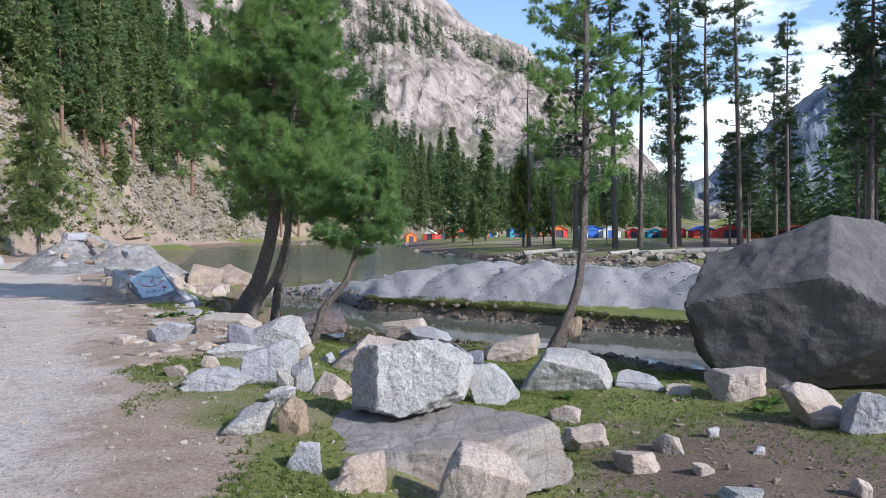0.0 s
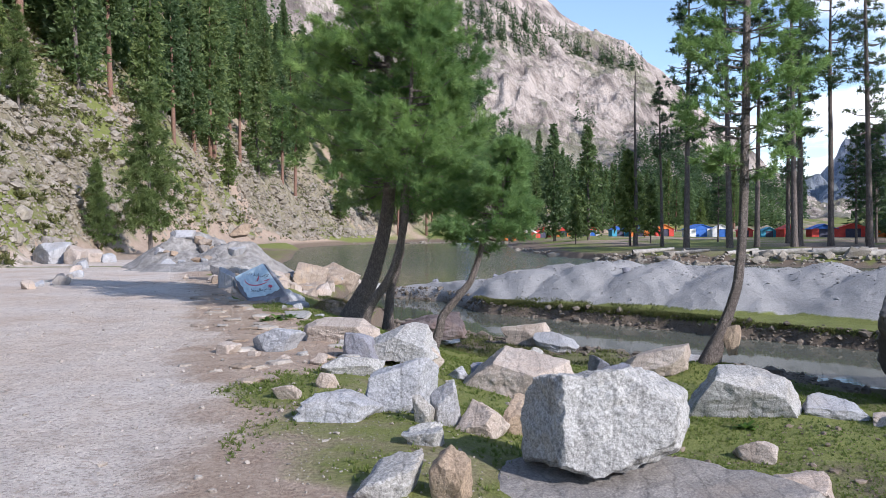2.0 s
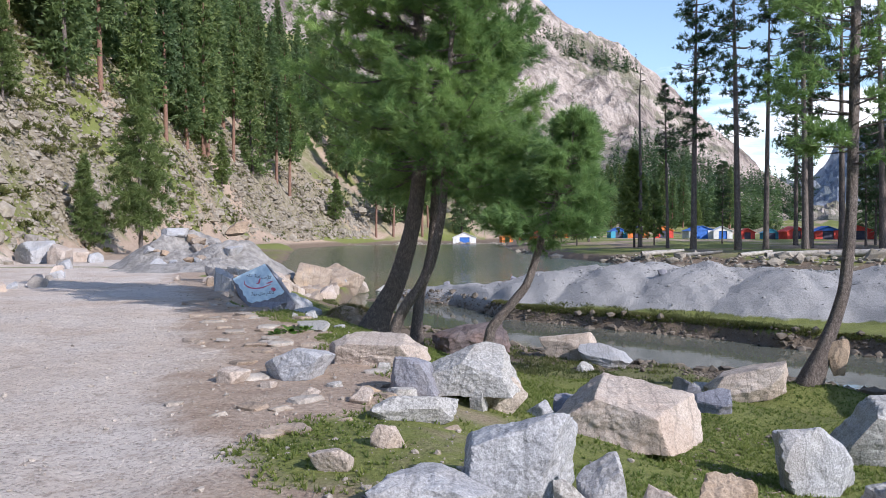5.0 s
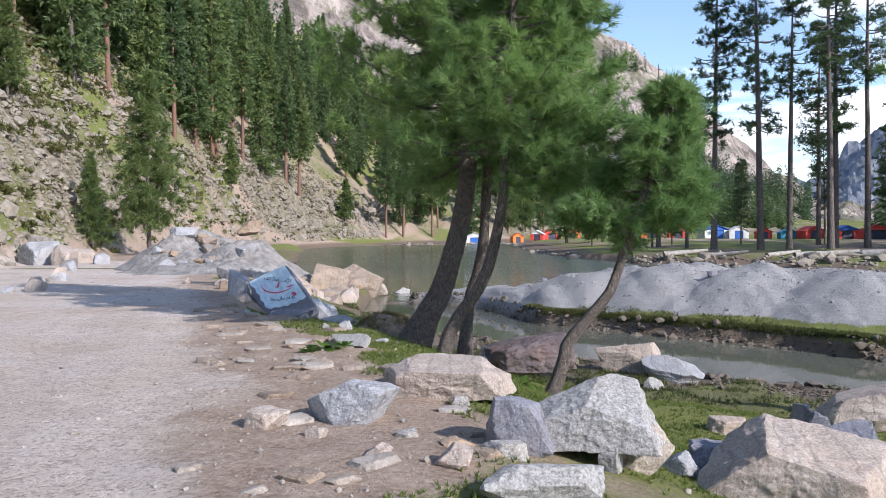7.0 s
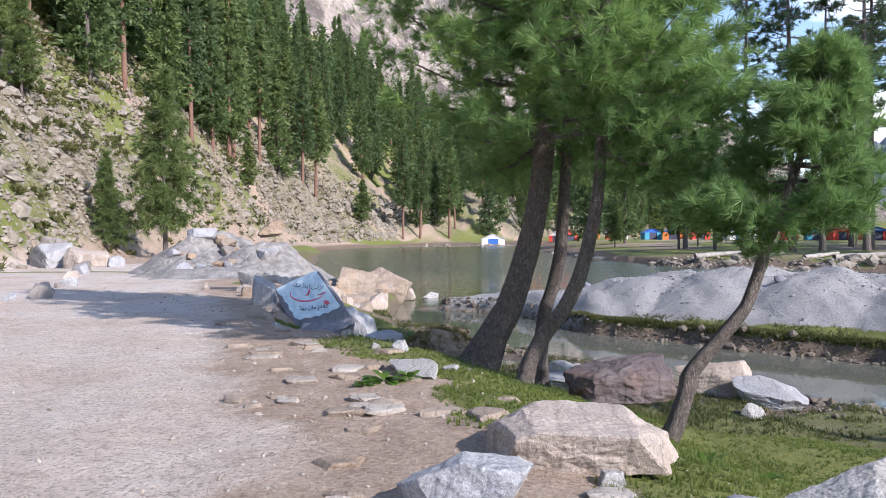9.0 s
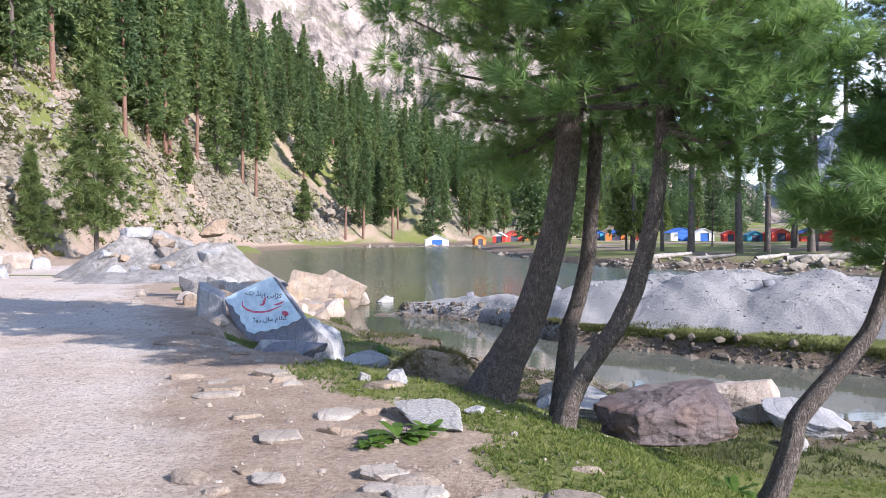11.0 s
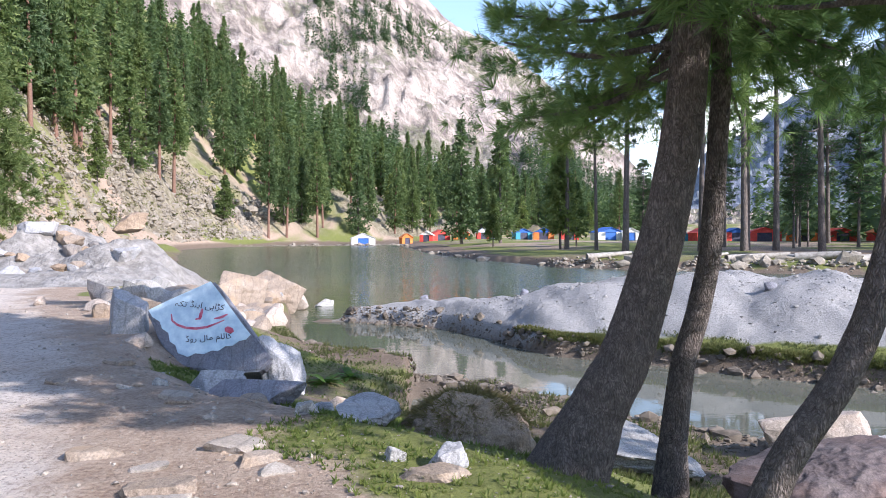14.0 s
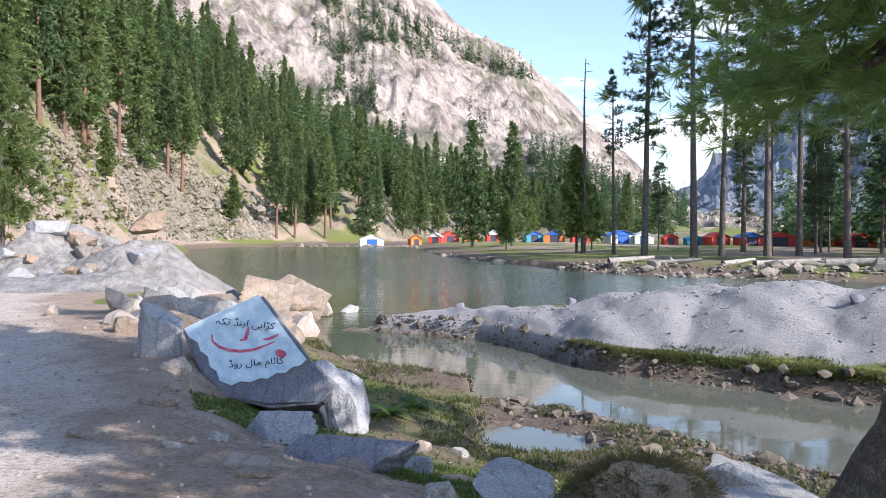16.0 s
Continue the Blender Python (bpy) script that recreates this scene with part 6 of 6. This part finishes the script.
keep &= np.exp(-((x - 3.1) / 2.2) ** 2 - ((y - 9.0) / 2.5) ** 2) < rng.uniform(0.2, 0.9, len(x))
where = np.stack([x, y, z], 1)[keep][:80000]
v, f = tufts(rng, where, np.tile([0, 0, 1.0], (len(where), 1)), rng.uniform(0.4, 1.2, len(where)) * 0.05, 6, 0.005, 1.3)
tagged(new("grass", mesh_from("grass", v, f, 3, M_GRASS)), "short green turf between the rocks", "grass", kind="stuff")
x = rng.uniform(-4.5, 9, 16000)
y = bar_near(x) + np.abs(rng.normal(size=16000)) * 0.5 + 0.25
z = height(x, y)
where = np.stack([x, y, z], 1)[(z > W + 0.3) & (z < W + 0.62) & (np.abs(y - sand_crest(x)) * 0.8 > 2.75) & (y - bar_near(x) < 0.85) & ((x < 5) | (z < W + 0.42))][:5500]
v, f = tufts(rng, where, np.tile([0, -0.3, 1.0], (len(where), 1)), rng.uniform(0.4, 1.2, len(where)) * 0.1, 6, 0.009, 1.0)
tagged(new("bank_grass", mesh_from("bank_grass", v, f, 3, M_BANK)), "olive tufted grass along the eroded sandbar edge", "grass", kind="stuff")
x, y = rng.uniform(-9.5, 3, 26000), rng.uniform(20, 33.5, 26000)
z = height(x, y)
keep = (z > W + 0.06) & (z < W + 0.6) & (x - road_edge(y) > 1.4) & (fbm(x * 0.8, y * 0.8, 97, 3) > -0.12)
where = np.stack([x, y, z], 1)[keep][:8000]
v, f = tufts(rng, where, np.tile([0, 0, 1.0], (len(where), 1)), rng.uniform(0.4, 1.3, len(where)) * 0.1, 6, 0.006, 1.0)
tagged(new("marsh_grass", mesh_from("marsh_grass", v, f, 3, M_BANK)), "brown and olive tussock grass by the puddle", "grass", kind="stuff")
a, q = rng.uniform(0, 6.28, 700), np.sqrt(rng.rand(700))
x, y = -5.42 + 0.5 * q * np.cos(a), 20.3 + 0.4 * q * np.sin(a)
where = np.stack([x, y, -0.38 + 0.4 * np.sqrt(1.02 - q * q)], 1)
v, f = tufts(rng, where, np.stack([np.cos(a) * q, np.sin(a) * q, np.full(700, 0.15)], 1), rng.uniform(0.06, 0.14, 700), 7, 0.004, 0.9)
tagged(new("dry_turf", mesh_from("dry_turf", v, f, 3, M_STRAW)), "straw-coloured dry turf hanging over a brown boulder", "grass", kind="stuff")
x = rng.uniform(-8.5, 9, 2600)
y = bar_near(x) + rng.normal(size=2600) * 0.28 + 0.15
z = height(x, y)
near_x = rng.uniform(-8.5, 5, 2200)
near_y = near_shore(near_x) - np.abs(rng.normal(size=2200)) * 1.0
x, y, z = np.append(x, near_x), np.append(y, near_y), np.append(z, height(near_x, near_y))
sz = np.minimum(0.025 + rng.pareto(2.5, len(x)) * 0.03, 0.2)
M_MUD = simple_material("mud_clods", (0.06, 0.048, 0.036), (0.2, 0.165, 0.13), 4, 0.9, 0.5, 40, 0.01)
many_stones("mud_clods", "dark mud clods and stones along the waterline", np.stack([x, y, np.maximum(z, W - 0.1) + sz * 0.1], 1), sz, M_MUD, 48)
x = np.append(rng.uniform(4, 42, 700), rng.uniform(-50, 0, 500))
y = right_shore(x) + rng.normal(size=1200) * 1.1 + 0.8
sz = np.minimum(0.12 + rng.pareto(2.6, len(x)) * 0.15, 0.8)
many_stones("bank_stones", "brown stones and turf lumps along the far bank", np.stack([x, y, np.maximum(height(x, y), W - 0.1) + sz * 0.15], 1), sz, M_SCREE, 49)
x = rng.uniform(-5, 12, 1500)
y = sand_crest(x) - np.abs(rng.normal(size=1500)) * 1.8 + 0.4
sz = np.minimum(0.02 + rng.pareto(2.8, 1500) * 0.02, 0.1)
M_LUMP = simple_material("sand_lumps", (0.14, 0.135, 0.13), (0.36, 0.35, 0.34), 4, 0.95, 0.5, 40, 0.01)
many_stones("sand_lumps", "grey lumps of damp sand on the heaps", np.stack([x, y, height(x, y) + sz * 0.1], 1), sz, M_LUMP, 50)


def weed(x, y, size, leaves, seed):
    rng = np.random.RandomState(seed)
    ob = empty("leafy_weed", pose(x, y, ground_z(x, y)), "broad-leaved green weed growing in the turf", "weed", "weeds on the bank")
    for k in range(leaves):
        a, ln = rng.uniform(0, 6.28), size * rng.uniform(0.6, 1.1)
        o, s = np.array([math.cos(a), math.sin(a), 0]), np.array([-math.sin(a), math.cos(a), 0])
        up = rng.uniform(0.3, 1.1)
        p = [o * ln * t + np.array([0, 0, ln * (up * t - 0.55 * t * t)]) for t in (0.05, 0.4, 0.75, 1.0)]
        w = ln * 0.17
        l1, r1, l2, r2 = p[1] + s * w, p[1] - s * w, p[2] + s * w * 0.8, p[2] - s * w * 0.8
        mesh_part("leaf", mesh_from("leaf", [p[0], r1, l1, l1, r1, r2, l1, r2, l2, l2, r2, p[3]], np.arange(12), 3, M_WEED), ob)


for i, (x, y, s) in enumerate([(-5.3, 16.2, 0.24), (-5.1, 16.35, 0.2), (-5.45, 16.0, 0.18), (-3.0, 16.6, 0.2), (-2.5, 15.9, 0.22), (1.15, 6.6, 0.26), (1.0, 6.3, 0.24), (1.3, 6.9, 0.22), (4.9, 12.6, 0.25), (4.6, 12.3, 0.2), (1.9, 13.2, 0.2), (-7.2, 25.3, 0.3), (-6.9, 25.8, 0.28), (-2.2, 15.4, 0.2)]):
    weed(x, y, s, 22, 700 + i)
